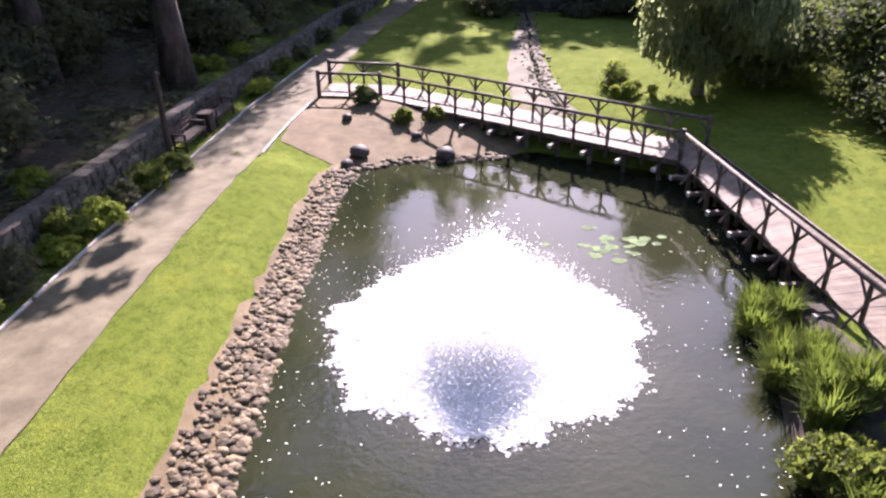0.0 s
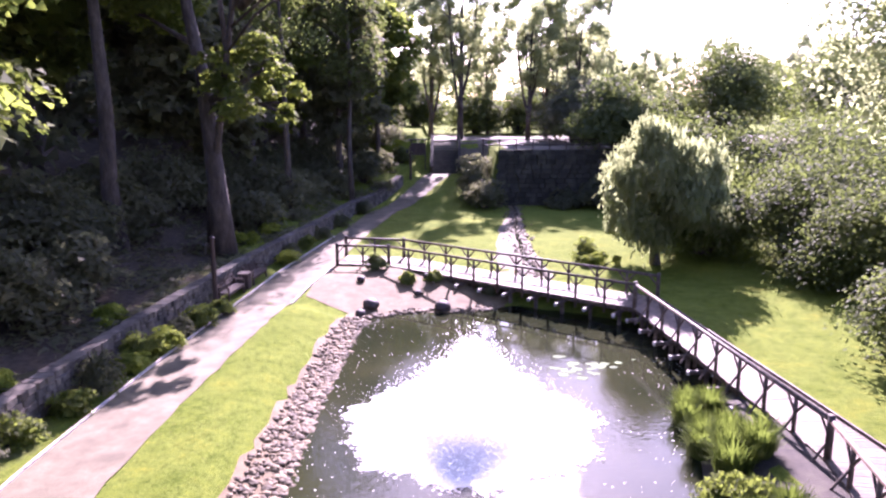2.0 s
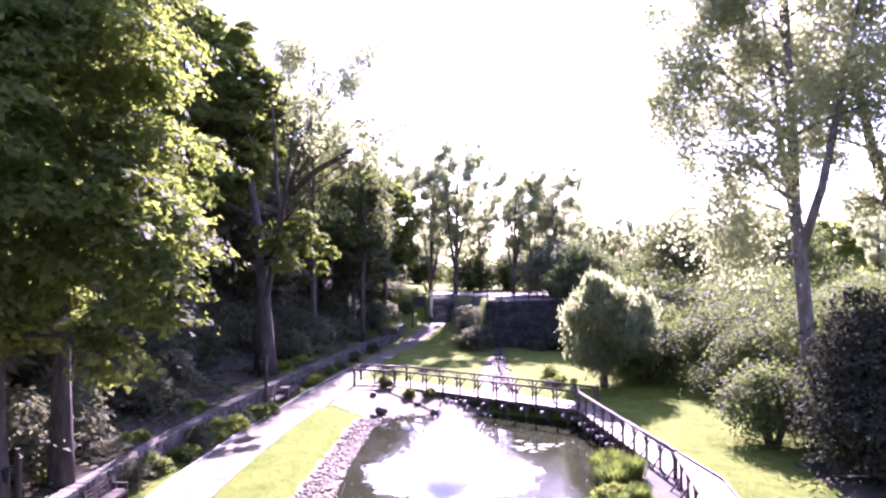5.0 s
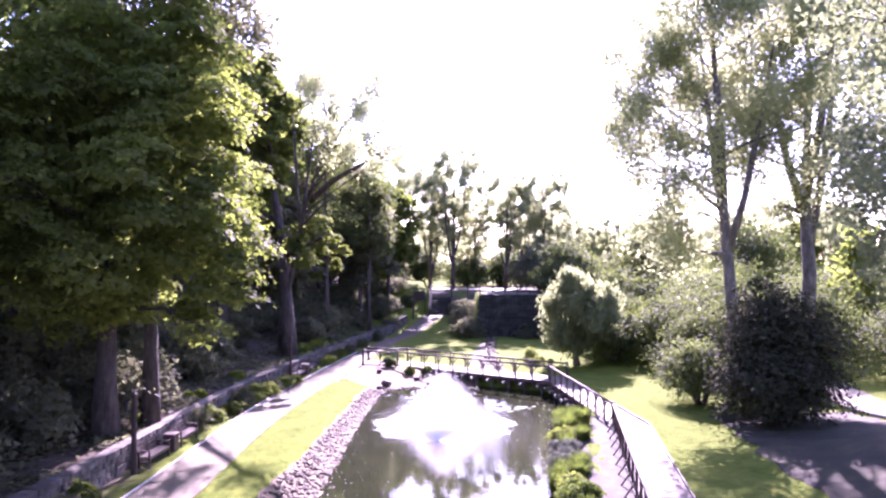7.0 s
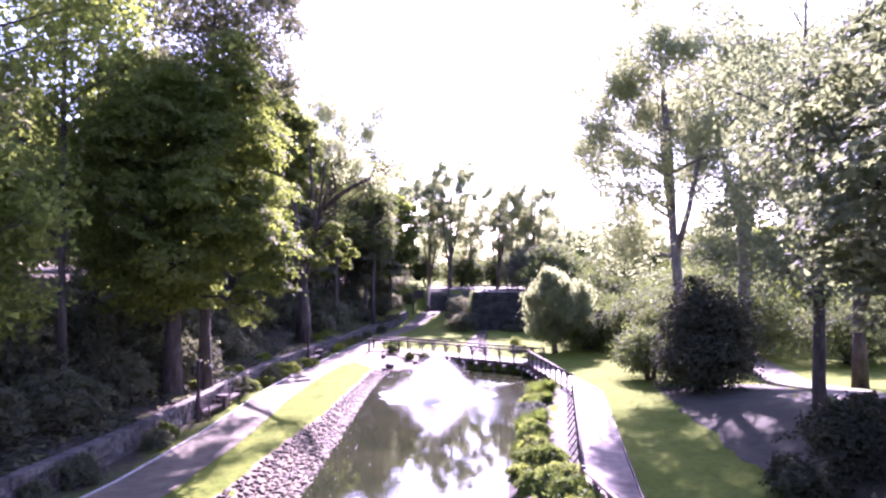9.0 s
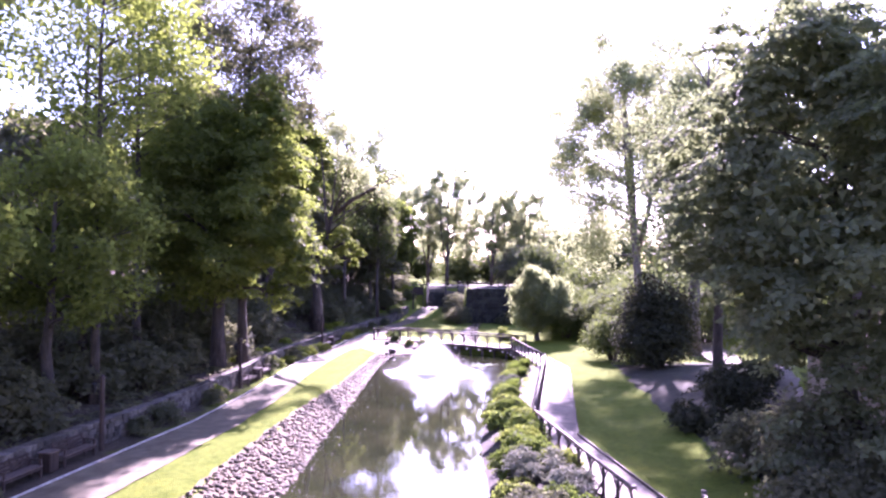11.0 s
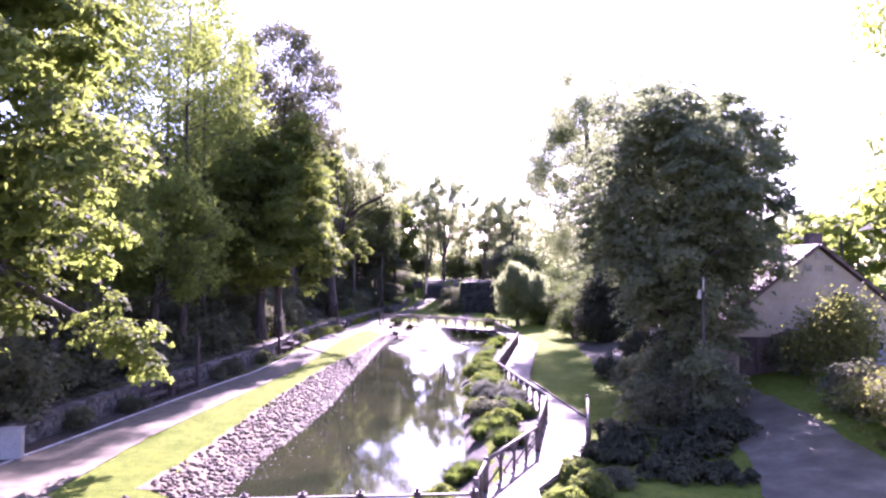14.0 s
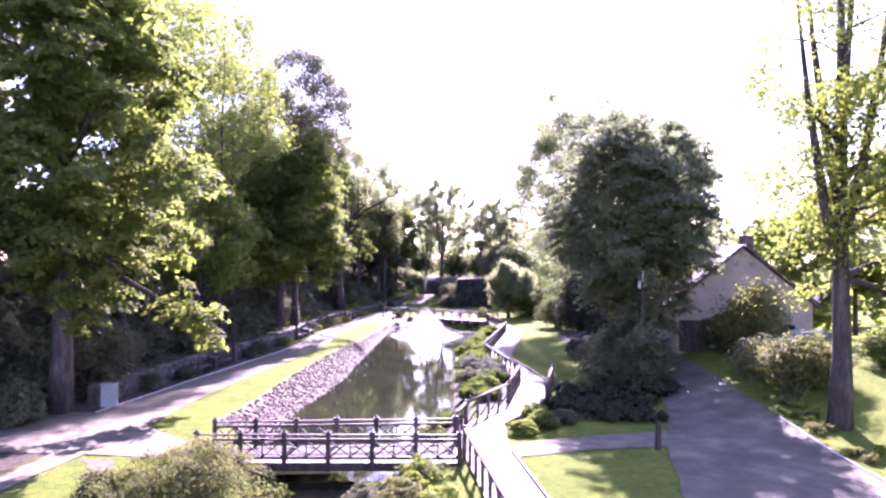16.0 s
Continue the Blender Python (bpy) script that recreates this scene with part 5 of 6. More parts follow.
# plants on the pond's right bank, before the boardwalk
for k, (x, y, w, h, m, d) in enumerate(((9.0, 14.6, 1.5, 1.1, M_LEAF_LIME, 0.6), (8.8, 12.6, 1.6, 1.0, M_LEAF_LIME, 0.6), (8.9, 11.0, 1.7, 1.2, M_LEAF_LIME, 0.6), (8.6, 9.2, 1.6, 1.0, M_LEAF, 0.4), (8.3, 7.2, 1.6, 0.9, M_LEAF_SILVER, 0), (8.0, 5.0, 1.8, 0.9, M_LEAF_SILVER, 0), (7.6, 2.8, 1.7, 1.0, M_LEAF_LIME, 0.5), (7.5, 0.6, 1.6, 0.9, M_LEAF, 0.4),
                                        (7.0, -2.0, 1.6, 0.9, M_LEAF, 0.5), (6.8, -4.4, 1.7, 0.9, M_LEAF_LIME, 0.4), (6.6, -7.0, 1.8, 0.9, M_LEAF, 0.3), (6.8, -9.6, 2.0, 1.1, M_LEAF_LIME, 0.4), (7.0, -12.4, 2.2, 1.1, M_LEAF, 0.4), (7.6, -14.6, 2.0, 1.0, M_LEAF_LIME, 0.4), (7.2, -17.0, 2.4, 1.2, M_LEAF_SILVER, 0), (8.2, -18.8, 1.8, 1.0, M_LEAF_SILVER, 0),
                                        (6.9, -20.6, 1.8, 1.0, M_LEAF_DARK, 0), (8.4, -21.4, 1.4, 0.7, M_LEAF_LIME, 0.3), (6.6, -24.0, 1.6, 0.8, M_LEAF_LIME, 0.6), (7.4, -26.6, 1.5, 0.7, M_LEAF_LIME, 0.6), (4.6, -31.5, 2.0, 0.9, M_LEAF, 0.3), (5.4, -29.0, 1.6, 0.7, M_LEAF_LIME, 0.5), (8.4, 8.2, 1.4, 0.9, M_LEAF, 0.5), (7.9, 3.9, 1.5, 0.9, M_LEAF_LIME, 0.5), (7.5, -0.8, 1.6, 1.0, M_LEAF_LIME, 0.4), (7.2, -3.2, 1.6, 0.9, M_LEAF, 0.3), (7.2, -5.8, 1.7, 1.0, M_LEAF_LIME, 0.4), (7.4, -8.4, 1.8, 1.0, M_LEAF, 0.3), (7.6, -11.0, 2.0, 1.1, M_LEAF_LIME, 0.4), (6.6, -13.6, 2.0, 1.2, M_LEAF_LIME, 0.4), (6.5, -15.6, 1.8, 1.1, M_LEAF_LIME, 0.4), (8.2, -16.2, 1.8, 1.0, M_LEAF, 0.3), (6.4, -18.8, 1.7, 1.0, M_LEAF, 0.3), (7.8, -20.0, 1.5, 0.8, M_LEAF_LIME, 0.3), (7.4, -23.0, 1.6, 0.8, M_LEAF, 0.4))):
    if d > 0.45:
        for j, (ox, oy, s) in enumerate(((0, 0.45, 0.85), (-0.3, -0.35, 1.0), (0.45, -0.1, 0.8))):
            grass_clump("reed_clump", "lush tuft of arching green grass on the pond bank", x + ox + (0.35 if y > 8 else 0), y + oy, w * 0.85 * s, h * 0.95 * s, M_REED, 400 + 3 * k + j, group="reeds on the pond bank")
        continue
    shrub("bank_plant", "silvery leaved plant on the pond bank" if m is M_LEAF_SILVER else "lush grassy plant on the pond bank", x, y, w * 1.15, h, M_REED if m is M_LEAF_LIME else m, 240 + k, 7000, 0.085, 14, droop=d, group="plants on the pond bank")
for k, (x, y, w, h, m) in enumerate(((-2.8, -43.2, 5.6, 1.75, M_LEAF_OLIVE), (-1.0, -45.2, 4.6, 1.4, M_LEAF_OLIVE), (1.4, -43.8, 2.8, 0.9, M_LEAF_OLIVE), (3.0, -42.6, 2.4, 0.9, M_LEAF_DARK), (4.5, -41.8, 2.0, 1.0, M_LEAF), (2.8, -41.4, 1.6, 0.7, M_LEAF_LIME), (0.6, -41.2, 1.8, 0.6, M_LEAF_LIME), (-0.8, -41.6, 1.8, 0.7, M_LEAF), (1.8, -42.2, 1.8, 0.6, M_LEAF_OLIVE), (4.2, -43.0, 1.6, 0.7, M_LEAF_LIME), (3.8, -44.0, 2.2, 0.9, M_LEAF_OLIVE), (-4.6, -44.2, 3.4, 1.1, M_LEAF_OLIVE), (5.0, -44.4, 1.8, 0.8, M_LEAF_LIME),
                                     (8.6, -34.8, 1.5, 0.7, M_LEAF_LIME), (9.6, -33.4, 1.6, 0.8, M_LEAF), (9.4, -31.6, 1.5, 0.8, M_LEAF), (10.6, -32.4, 1.6, 0.7, M_LEAF_DARK))):
    shrub("mound_shrub", "soft mounded shrub beside the footbridge" if y < -40 else "low leafy plant beside the boardwalk", x, y, w, h, m, 280 + k, 30000 if w > 4 else 8000, 0.065 if w > 4 else 0.085, 34 if w > 4 else 16, group="plants by the footbridge")
for k, (x, y, w, h, m) in enumerate(((10.2, 32.2, 3.4, 0.7, M_LEAF_LIME), (9.6, 33.2, 1.6, 1.2, M_LEAF), (-1.8, 30.8, 1.1, 0.8, M_LEAF_PALE), (0.0, 29.0, 0.8, 0.6, M_LEAF), (1.3, 29.2, 0.8, 0.6, M_LEAF), (3.9, 28.0, 1.0, 0.7, M_LEAF_PURPLE), (5.0, 52.6, 3.6, 2.8, M_LEAF_DARK), (11.5, 53.0, 3.6, 1.6, M_LEAF_DARK), (14.8, 52.6, 4.4, 3.2, M_LEAF_DARK), (-2.6, 66, 2.4, 1.6, M_LEAF_PALE), (4.6, 56.4, 3.4, 3.4, M_LEAF_DARK), (5.0, 60, 3.4, 3.0, M_LEAF_DARK), (4.9, 64, 3.0, 2.6, M_LEAF_DARK), (-4.6, 62, 4.0, 2.4, M_LEAF_DARK), (-4.4, 68, 4.4, 3.0, M_LEAF_DARK), (-5.2, 74, 5.0, 3.6, M_LEAF_DARK), (-7.6, 66, 4.4, 3.4, M_LEAF_DARK))):
    shrub("bush", "small leafy bush near the far footbridge" if y < 50 else "dark bush before the far wall", x, y, w, h, m, 310 + k, 2600, 0.12 if y < 50 else 0.22, 8, group="bushes round the far lawn")

r5 = random.Random(500)
for k in range(26):
    y = r5.choice((r5.uniform(-47, -24), r5.uniform(-38, -30)))
    x = float(np.interp(y, [-52, -43, -37, -31, -24], [21.0, 20.5, 20.4, 20.4, 20.9])) + 0.45 + abs(r5.gauss(0, 0.55))
    w = r5.uniform(0.35, 1.3)
    shrub("verge_plant", "small weedy plant on the road's verge", x, y, w, w * r5.uniform(0.25, 0.5), (M_LEAF_OLIVE, M_LEAF_LIME, M_LEAF, M_LEAF_DARK)[k % 4], 520 + k, 500, 0.1, 6, group="plants on the verge")
strip("gravel_track", [(-3.6, -50), (-5.8, -44), (-8.2, -39.4)], [(-2.7, -50), (-4.9, -44), (-7.2, -39.4)], 0.02, M_ROAD, 0.3, 6, "stony worn track across the lawn", "track", 0.3)


# ---- fountain ----
def make_fountain(x, y):
    rs = np.random.RandomState(9)
    top = thing("fountain", pose(x, y, 0), "tall white spray fountain foaming in the pond", "fountain")
    # a dense plume of drops in the middle, and a thin skirt that falls outwards
    n, core = 68000, 46000
    a = rs.uniform(0, 2 * np.pi, n)
    q = np.concatenate([rs.random(core) ** 0.7 * 0.42, rs.random(n - core) ** 0.75])
    z = 2.5 * (1 - q) ** 1.7 * rs.uniform(0.0, 1.15, n) ** 0.7 + 0.05
    gust = 0.05 * np.sin(a * 9) + 0.05 * np.sin(a * 17 + 1)
    r = 3.5 * q * (1 + gust * q)
    fuzz = 0.12 + 0.3 * rs.random((n, 1)) ** 3 + 0.1 * q[:, None]
    p = np.stack([r * np.cos(a), r * np.sin(a), z], 1) + rs.normal(size=(n, 3)) * fuzz
    p[:, 2] = np.maximum(p[:, 2], 0.03)
    s = rs.uniform(0.008, 0.02, n)[:, None] * np.where(np.arange(n) < core, 1.5, 1.0)[:, None]
    u = rs.normal(size=(n, 3))
    u /= np.linalg.norm(u, axis=1)[:, None]
    v = np.cross(u, rs.normal(size=(n, 3)))
    v /= np.linalg.norm(v, axis=1)[:, None]
    verts = np.stack([p + u * s, p + v * s, p - (u + v) * s * 0.7], 1).reshape(-1, 3)
    faces = np.arange(n * 3).reshape(-1, 3)
    part("spray", array_mesh("spray", verts, faces, M_SPRAY), None, top, "white spray of falling drops", kind="stuff")
    # foam where the drops fall
    n = 52000
    a = rs.uniform(0, 2 * np.pi, n)
    edge = 3.55 + 0.16 * np.sin(a * 7) + 0.12 * np.sin(a * 13 + 1) + 0.1 * np.sin(a * 29 + 2)
    r = edge * np.sqrt(rs.random(n)) + rs.exponential(0.05, n) * 1.5
    p = np.stack([r * np.cos(a), r * np.sin(a), 0.008 + rs.exponential(0.012, n)], 1)
    s = rs.uniform(0.02, 0.065, n)
    ang = rs.uniform(0, 6.28, n)
    k = np.arange(5) * 2 * np.pi / 5
    vx = p[:, None, 0] + np.cos(k + ang[:, None]) * s[:, None]
    vy = p[:, None, 1] + np.sin(k + ang[:, None]) * s[:, None]
    vz = p[:, None, 2] + rs.uniform(-0.06, 0.06, (n, 5)) * s[:, None]
    vz = np.maximum(vz, 0.006)
    part("foam", array_mesh("foam", np.stack([vx, vy, vz], -1).reshape(-1, 3), np.arange(n * 5).reshape(-1, 5), M_SPRAY), None, top, "white foam on the water", kind="stuff")
    part("nozzle", Build().tube([(0, 0, -0.4), (0, 0, 0.0), (0, 0, 0.03)], [0.12, 0.12, 0.07], 12), M_IRON, top)


make_fountain(2.6, 14.2)


# ---- lamps, benches, bins, boxes ----
def street_lamp(x, y, turn):
    g = gz(x, y)
    top = thing("street_lamp", pose(x, y, g, 0, 0, turn), "dark timber lamp post with a small lantern at its top", "lamp", "lamps along the path")
    up = Vector((0, 0, 1))
    part("post", Build().tube([(0, 0, -0.3), (0, 0, 1.5), (0, 0, 3.05)], [0.12, 0.105, 0.09], 8), M_DARKWOOD, top)
    part("arm", Build().beam((0, 0, 2.86), (0.32, 0, 2.86), 0.05, 0.05).beam((0.02, 0, 2.55), (0.22, 0, 2.84), 0.035, 0.035), M_IRON, top)
    lantern = part("lantern", Build().tube([(0.3, 0, 2.44), (0.3, 0, 2.5), (0.3, 0, 2.74), (0.3, 0, 2.8), (0.3, 0, 2.88)], [0.05, 0.075, 0.11, 0.13, 0.02], 6), M_IRON, top)
    part("post_cap", Build().tube([(0, 0, 3.05), (0, 0, 3.1), (0, 0, 3.2)], [0.12, 0.12, 0.03], 8), M_DARKWOOD, top)


for x, y in ((-8.05, 23.95), (-9.45, 2.5), (-10.6, -13.4), (-1.5, 62.5)):
    street_lamp(x, y, 200)


pole = thing("lamp_pole", pose(16.7, -23.6, gz(16.7, -23.6)), "tall weathered timber pole with a pale lamp head", "lamp")
part("post", Build().tube([(0, 0, -0.3), (0, 0, 3.0), (0, 0, 6.1)], [0.07, 0.055, 0.045], 10), M_DARKWOOD, pole, "", True)
part("bracket", Build().beam((0, 0, 5.7), (-0.28, 0, 5.85), 0.04, 0.04), M_IRON, pole)
part("lamp_head", Build().tube([(-0.2, 0, 5.72), (-0.2, 0, 5.8), (-0.2, 0, 6.0), (-0.2, 0, 6.12), (-0.2, 0, 6.2)], [0.04, 0.085, 0.095, 0.06, 0.02], 12), M_CUT, pole, "pale lamp head", True)
part("mast_tip", Build().tube([(0, 0, 6.1), (0, 0, 6.75)], [0.035, 0.02], 8), M_CUT, pole)


def park_bench(x, y, turn):
    g = gz(x, y)
    top = thing("park_bench", pose(x, y, g, 0, 0, turn), "dark slatted park bench with armrests by the wall", "bench", "benches along the path")
    L = 1.9
    for k in range(4):
        part("seat_slat", Build().box((0, 0.02 + 0.12 * k, 0.45), (L, 0.1, 0.035), None, 0.01), M_BENCHTOP, top)
    for k in range(3):
        part("back_slat", Build().box((0, 0.5 + 0.035 * k, 0.58 + 0.14 * k), (L, 0.03, 0.09)), M_DARKWOOD, top)
    for sx in (-L / 2 + 0.08, 0, L / 2 - 0.08):
        part("back_post", Build().beam((sx, 0.44, 0.4), (sx, 0.6, 0.94), 0.06, 0.05), M_DARKWOOD, top)
    for sx in (-L / 2 + 0.05, L / 2 - 0.05):
        part("armrest", Build().beam((sx, -0.02, 0.68), (sx, 0.52, 0.68), 0.07, 0.04), M_DARKWOOD, top)
        part("leg", Build().beam((sx, 0.02, 0), (sx, 0.02, 0.67), 0.07, 0.07), M_DARKWOOD, top)
        part("leg", Build().beam((sx, 0.44, 0), (sx, 0.46, 0.67), 0.07, 0.07), M_DARKWOOD, top)
        part("stretcher", Build().beam((sx, 0.02, 0.2), (sx, 0.45, 0.2), 0.05, 0.06), M_DARKWOOD, top)
    part("apron", Build().box((0, 0.0, 0.38), (L - 0.1, 0.035, 0.1)), M_DARKWOOD, top)


M_BENCHTOP = two_tone("worn_bench_slat", (0.06, 0.04, 0.032), (0.11, 0.08, 0.065), (0.18, 0.14, 0.12), 4, 25, 0.4, 0.3, 0.006, "Object", (0.2, 1, 1), "object", 0.2, 0.6)


def litter_bin(x, y, turn):
    g = gz(x, y)
    top = thing("litter_bin", pose(x, y, g, 0, 0, turn), "square timber litter bin between two benches", "bin", "bins along the path")
    for k in range(4):
        d = Matrix.Rotation(k * math.pi / 2, 3, "Z")
        for j in (-1, 0, 1):
            part("slat", Build().box(d @ Vector((j * 0.15, 0.235, 0.42)), (0.14, 0.03, 0.7), d), M_DARKWOOD, top)
    part("liner", Build().box((0, 0, 0.4), (0.42, 0.42, 0.66)), M_IRON, top)
    part("lid", Build().box((0, 0, 0.8), (0.56, 0.56, 0.05), None, 0.03), M_BENCHTOP, top)


def bench_pair(x, y, turn, gap=1.55):
    d = Vector((math.cos(radians(turn)), math.sin(radians(turn)), 0))
    for s in (-1, 1):
        park_bench(x + d.x * gap * s, y + d.y * gap * s, turn)
    litter_bin(x - d.y * 0.2, y + d.x * 0.2, turn)


bench_pair(-7.5, 27.2, 85)
bench_pair(-9.0, 5.6, 88)
bench_pair(-10.85, -16.6, 82)

box = thing("control_cabinet", pose(-12.0, -29.6, gz(-12.0, -29.6), 0, 0, 12), "pale grey steel cabinet beside the path", "cabinet")
part("body", Build().box((0, 0, 0.6), (0.75, 0.4, 1.2), None, 0.02), M_BOX, box)
part("roof", Build().box((0, 0, 1.22), (0.82, 0.47, 0.05), None, 0.02), M_BOX, box)
part("plinth", Build().box((0, 0, 0.02), (0.78, 0.43, 0.12)), M_WALL, box)
part("door", Build().box((0, -0.205, 0.62), (0.66, 0.012, 1.04)), M_BOX, box)
post = new("bollard", Build().tube([(0, 0, -0.2), (0, 0, 0.98), (0, 0, 1.08)], [0.13, 0.12, 0.08], 10).mesh("bollard", M_DARKWOOD))
post.matrix_basis = pose(13.7, -37.2, gz(13.7, -37.2))
tagged(post, "dark timber bollard at the edge of the road", "bollard")


# ---- house ----
def make_house():
    x0, y0 = 24.8, -18.2
    g = gz(x0, y0)
    top = thing("house", pose(x0, y0, 0, 0, 0, -4), "pale plastered gabled house with a brown tiled roof", "house")
    half, eave, peak, long = 4.4, 5.6, 9.4, 8.6
    b = Build()
    prof = [(-half, 1.0), (half, 1.0), (half, eave), (0, peak - 0.15), (-half, eave)]
    b.add([(x, 0, z) for x, z in prof] + [(x, long, z) for x, z in prof], [(0, 1, 2, 3, 4), (9, 8, 7, 6, 5)] + [(i, 5 + i, 5 + (i + 1) % 5, (i + 1) % 5) for i in range(5)])
    part("wall", b, M_PLASTER, top)
    roof = None
    for s in (-1, 1):
        r = Build()
        a, c = Vector((0, -0.3, peak)), Vector((s * (half + 0.5), -0.3, eave - 0.35))
        d = Vector((0, long + 0.6, 0))
        nn = Vector((s * (peak - eave), 0, half)).normalized() * 0.14
        r.add([a, c, c + d, a + d, a + nn, c + nn, c + d + nn, a + d + nn], [(0, 1, 2, 3), (7, 6, 5, 4), (0, 4, 5, 1), (1, 5, 6, 2), (2, 6, 7, 3), (3, 7, 4, 0)])
        roof = part("roof", r, M_ROOF, top)
        for k in range(14):
            t0 = k / 14
            p = a.lerp(c, t0) + nn * 1.02
            q = a.lerp(c, t0 + 1 / 14) + nn * 1.35
            part("tile_course", Build().add([p, q, q + d, p + d, q - nn * 0.4, q + d - nn * 0.4], [(0, 1, 2, 3), (1, 4, 5, 2)]), M_ROOF, roof)
    part("chimney", Build().box((2.0, 5.5, 9.2), (0.8, 0.8, 2.2), None, 0.02), M_ROOF, roof)
    for x, z, w, h in ((1.2, 6.5, 0.9, 0.75), (-0.55, 8.2, 0.3, 0.3), (0.55, 8.2, 0.3, 0.3), (0, 8.85, 0.26, 0.26), (2.8, 3.6, 0.9, 1.2), (-1.5, 4.4, 0.7, 0.95)):
        win = part("window", Build().box((x, -0.02, z), (w + 0.1, 0.06, h + 0.1)), M_BOX, top)
        part("pane", Build().box((x, -0.055, z), (w, 0.02, h)), M_GLASS, win)
    # a dark panel stands in for the shade in the garage opening
    door = part("garage_door", Build().box((-3.2, -0.03, 3.4), (2.0, 0.1, 2.1)), M_DARKWOOD, top, "dark panel in place of the garage opening's shade")
    return top


M_GLASS = material("dark_window_glass", 0.05, 0, 0.6)[0]
M_GLASS.node_tree.nodes["Principled BSDF"].inputs["Base Color"].default_value = (0.02, 0.022, 0.025, 1)
make_house()


# ---- far end: wall, steps, terrace ----
far_wall = thing("wall_far", pose(0, 0, 0), "dark stone retaining wall below the far terrace", "wall", kind="structure")
fw = Build()
rw = random.Random(8)
for row in range(12):
    x = 6.0 + rw.uniform(0, 0.4)
    while x < 26:
        w = rw.uniform(0.5, 1.0)
        fw.box((x + w / 2, 54.5 + rw.uniform(-0.04, 0.04), 0.85 + 0.4 * row), (w - 0.03, 0.6, 0.38), None, 0.04)
        x += w
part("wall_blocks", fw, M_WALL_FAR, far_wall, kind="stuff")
steps = thing("stone_steps", pose(1.85, 65.6, 2.4), "flight of stone steps at the path's far end", "steps", kind="structure")
for k in range(16):
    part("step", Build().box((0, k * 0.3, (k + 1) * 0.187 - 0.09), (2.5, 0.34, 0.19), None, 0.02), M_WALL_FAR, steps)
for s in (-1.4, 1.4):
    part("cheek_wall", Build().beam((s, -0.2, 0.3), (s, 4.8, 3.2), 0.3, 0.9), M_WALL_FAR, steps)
strip("terrace", [(7.0, 56), (7.0, 64), (0.2, 71.2), (0.2, 79)], [(44, 56), (44, 64), (44, 71.2), (44, 79)], 0.03, M_ROAD, 1.5, 50, "pale gravel terrace beyond the far wall", "terrace")
fence = thing("fence", pose(0, 0, 0), "dark low timber fence along the terrace", "fence")
fz = gz(10, 56.5)
for k in range(15):
    part("post", Build().beam((5 + k * 1.4, 55.1, fz - 0.5), (5 + k * 1.4, 55.1, fz + 1.0), 0.1, 0.1), M_DARKWOOD, fence)
for h in (0.45, 0.9):
    part("rail", Build().beam((4.9, 55.1, fz + h), (24.8, 55.1, fz + h), 0.08, 0.1), M_DARKWOOD, fence)
board = thing("notice_board", pose(-0.9, 66.6, gz(-0.9, 66.6)), "dark timber notice board by the steps", "notice board")
for s in (-0.7, 0.7):
    part("post", Build().beam((s, 0, -0.3), (s, 0, 2.9), 0.12, 0.12), M_DARKWOOD, board)
part("panel", Build().box((0, 0, 2.0), (1.3, 0.08, 1.2)), M_DARKWOOD, board)
part("roof", Build().box((0, 0, 2.95), (1.9, 0.7, 0.1), None, 0.03), M_DARKWOOD, board)


# ---- path edging ----
def edging(name, line, label):
    top = thing(name, pose(0, 0, 0), label, "edging", kind="structure")
    for a, b in zip(line[:-1], line[1:]):
        n = max(1, round(math.dist(a, b) / 1.6))
        for k in range(n):
            p, q = Vector(a).lerp(Vector(b), k / n), Vector(a).lerp(Vector(b), (k + 0.97) / n)
            part("kerb", Build().beam((p.x, p.y, gz(p.x, p.y) + 0.01), (q.x, q.y, gz(q.x, q.y) + 0.01), 0.07, 0.16), M_CUT, top)


edging("path_edging", [(x, y) for x, y in PATH_L if y < 45], "thin pale kerb along the planted border")
edging("road_kerb", [(20.55, -52), (20.3, -43), (20.35, -37), (20.4, -33)], "low worn kerb along the road's verge")
edging("path_edging", [(-5.1, 25.2), (-4.9, 27), (-4.2, 31)], "thin pale kerb between path and gravel beach")


# ---- things on the water ----
def floating(name, label, spots, size, mat, seed, corners=6, category="floating leaves"):
    rs = np.random.RandomState(seed)
    p = np.array(spots)
    n = len(p)
    s = size * rs.uniform(0.5, 1.4, n)
    k = np.arange(corners) * 2 * np.pi / corners
    a = rs.uniform(0, 6.28, n)
    v = np.stack([p[:, None, 0] + np.cos(k + a[:, None]) * s[:, None], p[:, None, 1] + np.sin(k + a[:, None]) * s[:, None] * 0.8, np.full((n, corners), 0.006) + rs.uniform(0, 0.004, (n, 1))], -1)
    ob = new(name, array_mesh(name, v.reshape(-1, 3), np.arange(n * corners).reshape(-1, corners), mat))
    return tagged(ob, label, category, kind="stuff")


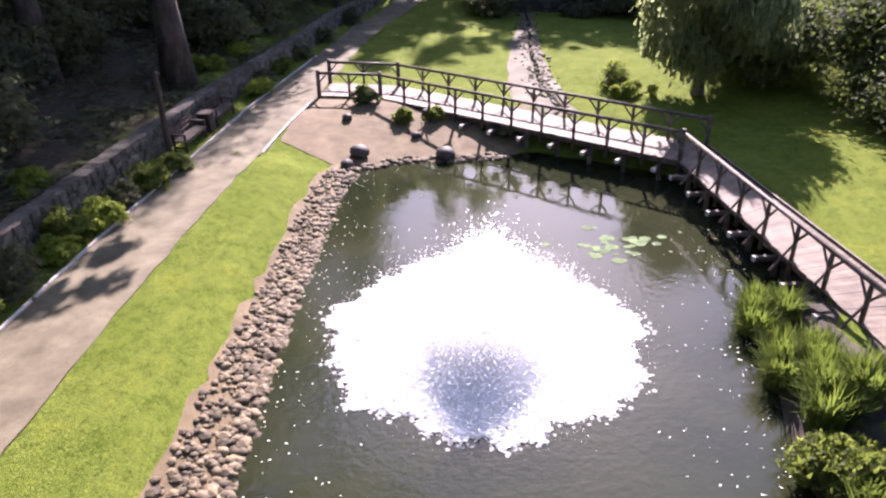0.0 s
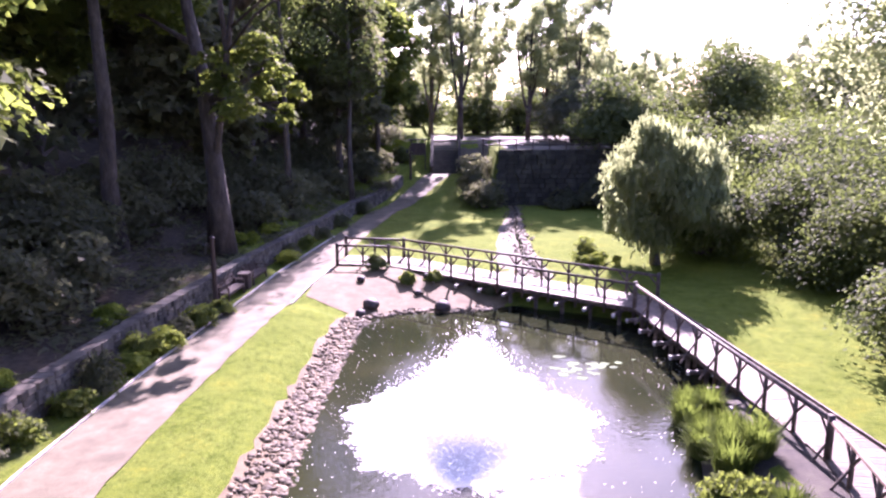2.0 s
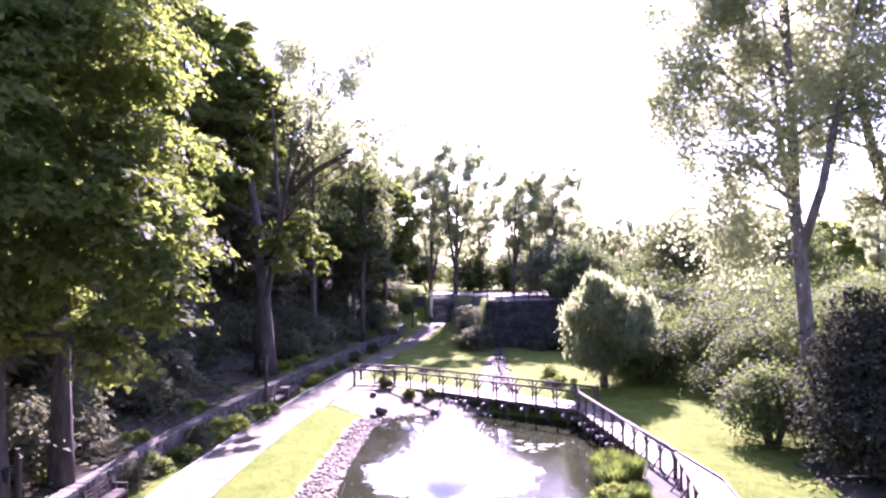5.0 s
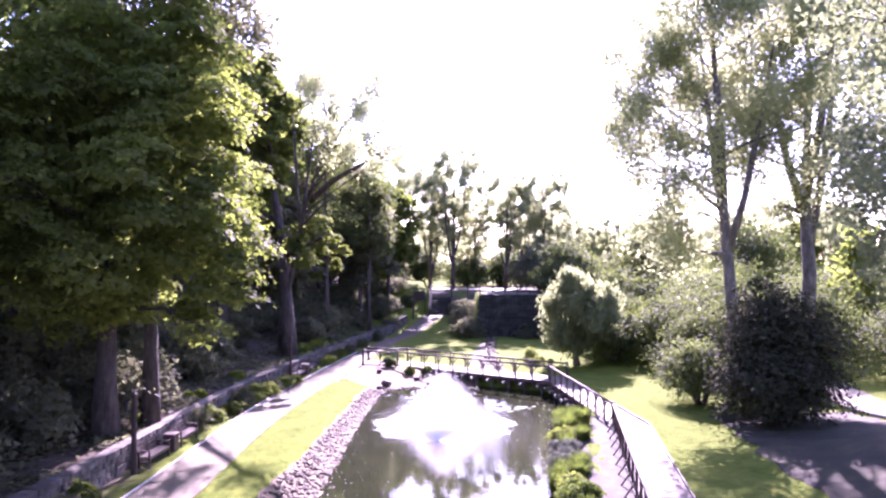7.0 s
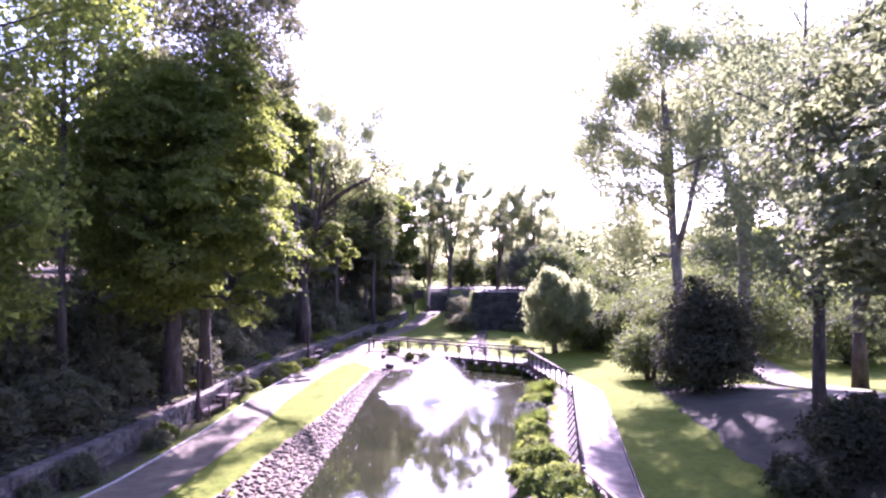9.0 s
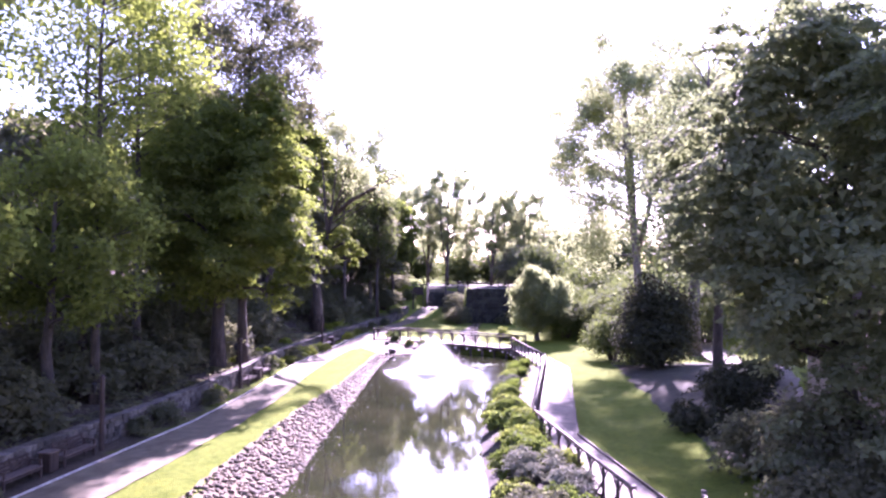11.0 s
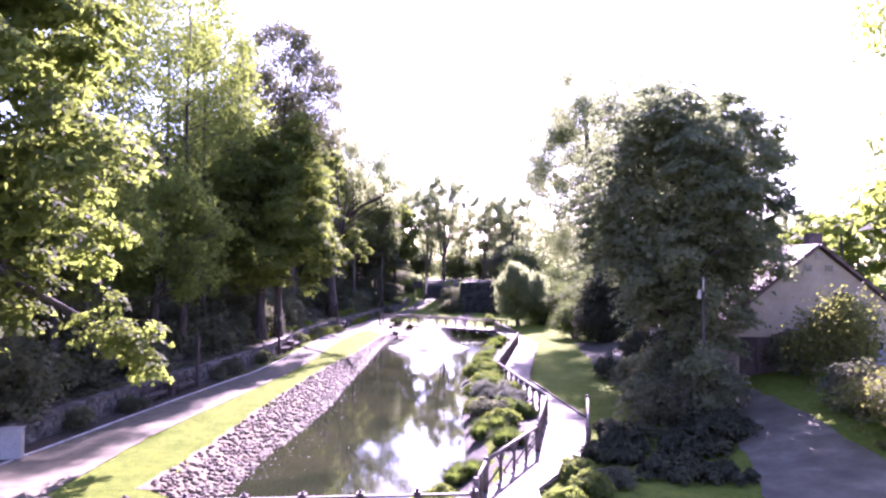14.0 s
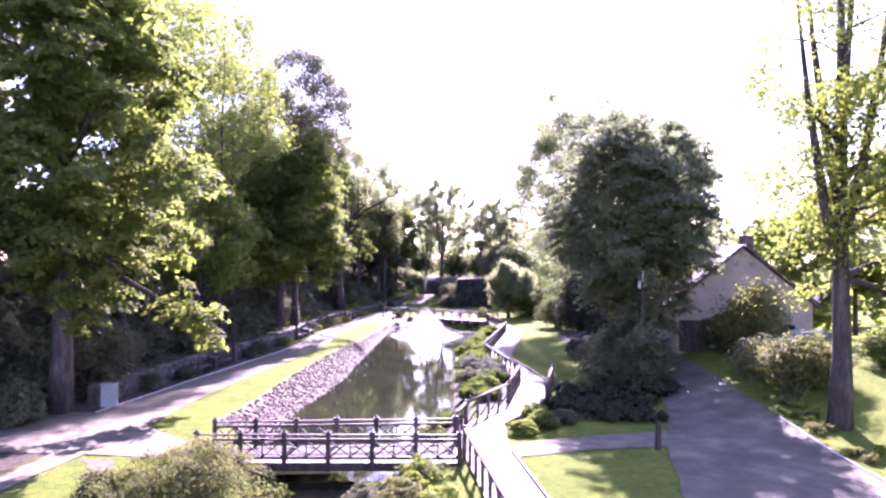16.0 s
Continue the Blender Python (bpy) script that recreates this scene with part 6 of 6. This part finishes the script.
M_PETAL = two_tone("pale_petal", (0.55, 0.53, 0.46), (0.68, 0.66, 0.6), (0.78, 0.76, 0.7), 5, 30, 0.6)
M_LILY = two_tone("lily_leaf", (0.05, 0.09, 0.03), (0.09, 0.14, 0.05), (0.14, 0.2, 0.08), 3, 20, 0.75, 0.2, 0.004, "World", None, "island", 0.3, 0.1)
r3 = random.Random(31)
flecks = []
for _ in range(620):
    y = r3.uniform(-30, 25)
    flecks.append((float(interp(POND[:12], y)) + 0.3 + r3.expovariate(1.3), y))
for _ in range(260):
    y = r3.uniform(4, 20)
    flecks.append((float(np.interp(y, [0, 6, 11, 14.8, 20], [6.7, 7.8, 8.5, 9.6, 11])) - 0.3 - r3.expovariate(1.3), y))
floating("floating_petals", "small pale petals drifting near the pond's banks", flecks, 0.018, M_PETAL, 41)
floating("lily_pads", "patch of flat glossy lily pads", [(6.8 + r3.gauss(0, 0.7), 18.8 + r3.gauss(0, 0.6)) for _ in range(40)], 0.15, M_LILY, 42, 10, "water lily")


# ---- parked car ----
def make_car(x, y, turn):
    top = thing("car", pose(x, y, gz(x, y), 0, 0, turn), "pale silver car parked by the house", "car")
    prof = [(-2.05, 0.35), (-2.1, 0.7), (-1.95, 0.92), (-1.5, 1.0), (-0.95, 1.42), (0.55, 1.45), (1.2, 1.02), (1.95, 0.88), (2.1, 0.6), (2.05, 0.35)]
    b = Build()
    n = len(prof)
    ring = []
    for w, inset in ((-0.86, 0.12), (-0.8, 0.0), (0.8, 0.0), (0.86, 0.12)):
        ring += [(px, w if z < 1.0 else w * 0.82, z - (inset * 0.3 if z > 0.95 else 0)) for px, z in prof]
    b.add(ring, [(r * n + i, r * n + (i + 1) % n, (r + 1) * n + (i + 1) % n, (r + 1) * n + i) for r in range(3) for i in range(n)] + [tuple(range(n)), tuple(range(4 * n - 1, 3 * n - 1, -1))])
    part("body", b, M_CARPAINT, top, "", True)
    part("windscreen", Build().add([(0.6, -0.62, 1.4), (0.6, 0.62, 1.4), (1.22, 0.72, 1.04), (1.22, -0.72, 1.04)], [(0, 1, 2, 3)]), M_GLASS, top)
    for s in (-1, 1):
        part("side_window", Build().add([(-0.85, s * 0.725, 1.34), (0.45, s * 0.725, 1.36), (0.95, s * 0.8, 1.04), (-1.3, s * 0.8, 1.04)], [(0, 1, 2, 3)]), M_GLASS, top)
        for wx in (-1.3, 1.3):
            wheel = part("wheel", Build().tube([(wx, s * 0.66, 0.32), (wx, s * 0.88, 0.32)], [0.32, 0.32], 16), M_IRON, top)
            part("rim", Build().tube([(wx, s * 0.87, 0.32), (wx, s * 0.895, 0.32)], [0.2, 0.18], 12), M_BOX, wheel)


M_CARPAINT = material("silver_car_paint", 0.25, 0.3, 0.6)[0]
M_CARPAINT.node_tree.nodes["Principled BSDF"].inputs["Base Color"].default_value = (0.5, 0.52, 0.55, 1)
make_car(28.0, -20.6, 8)
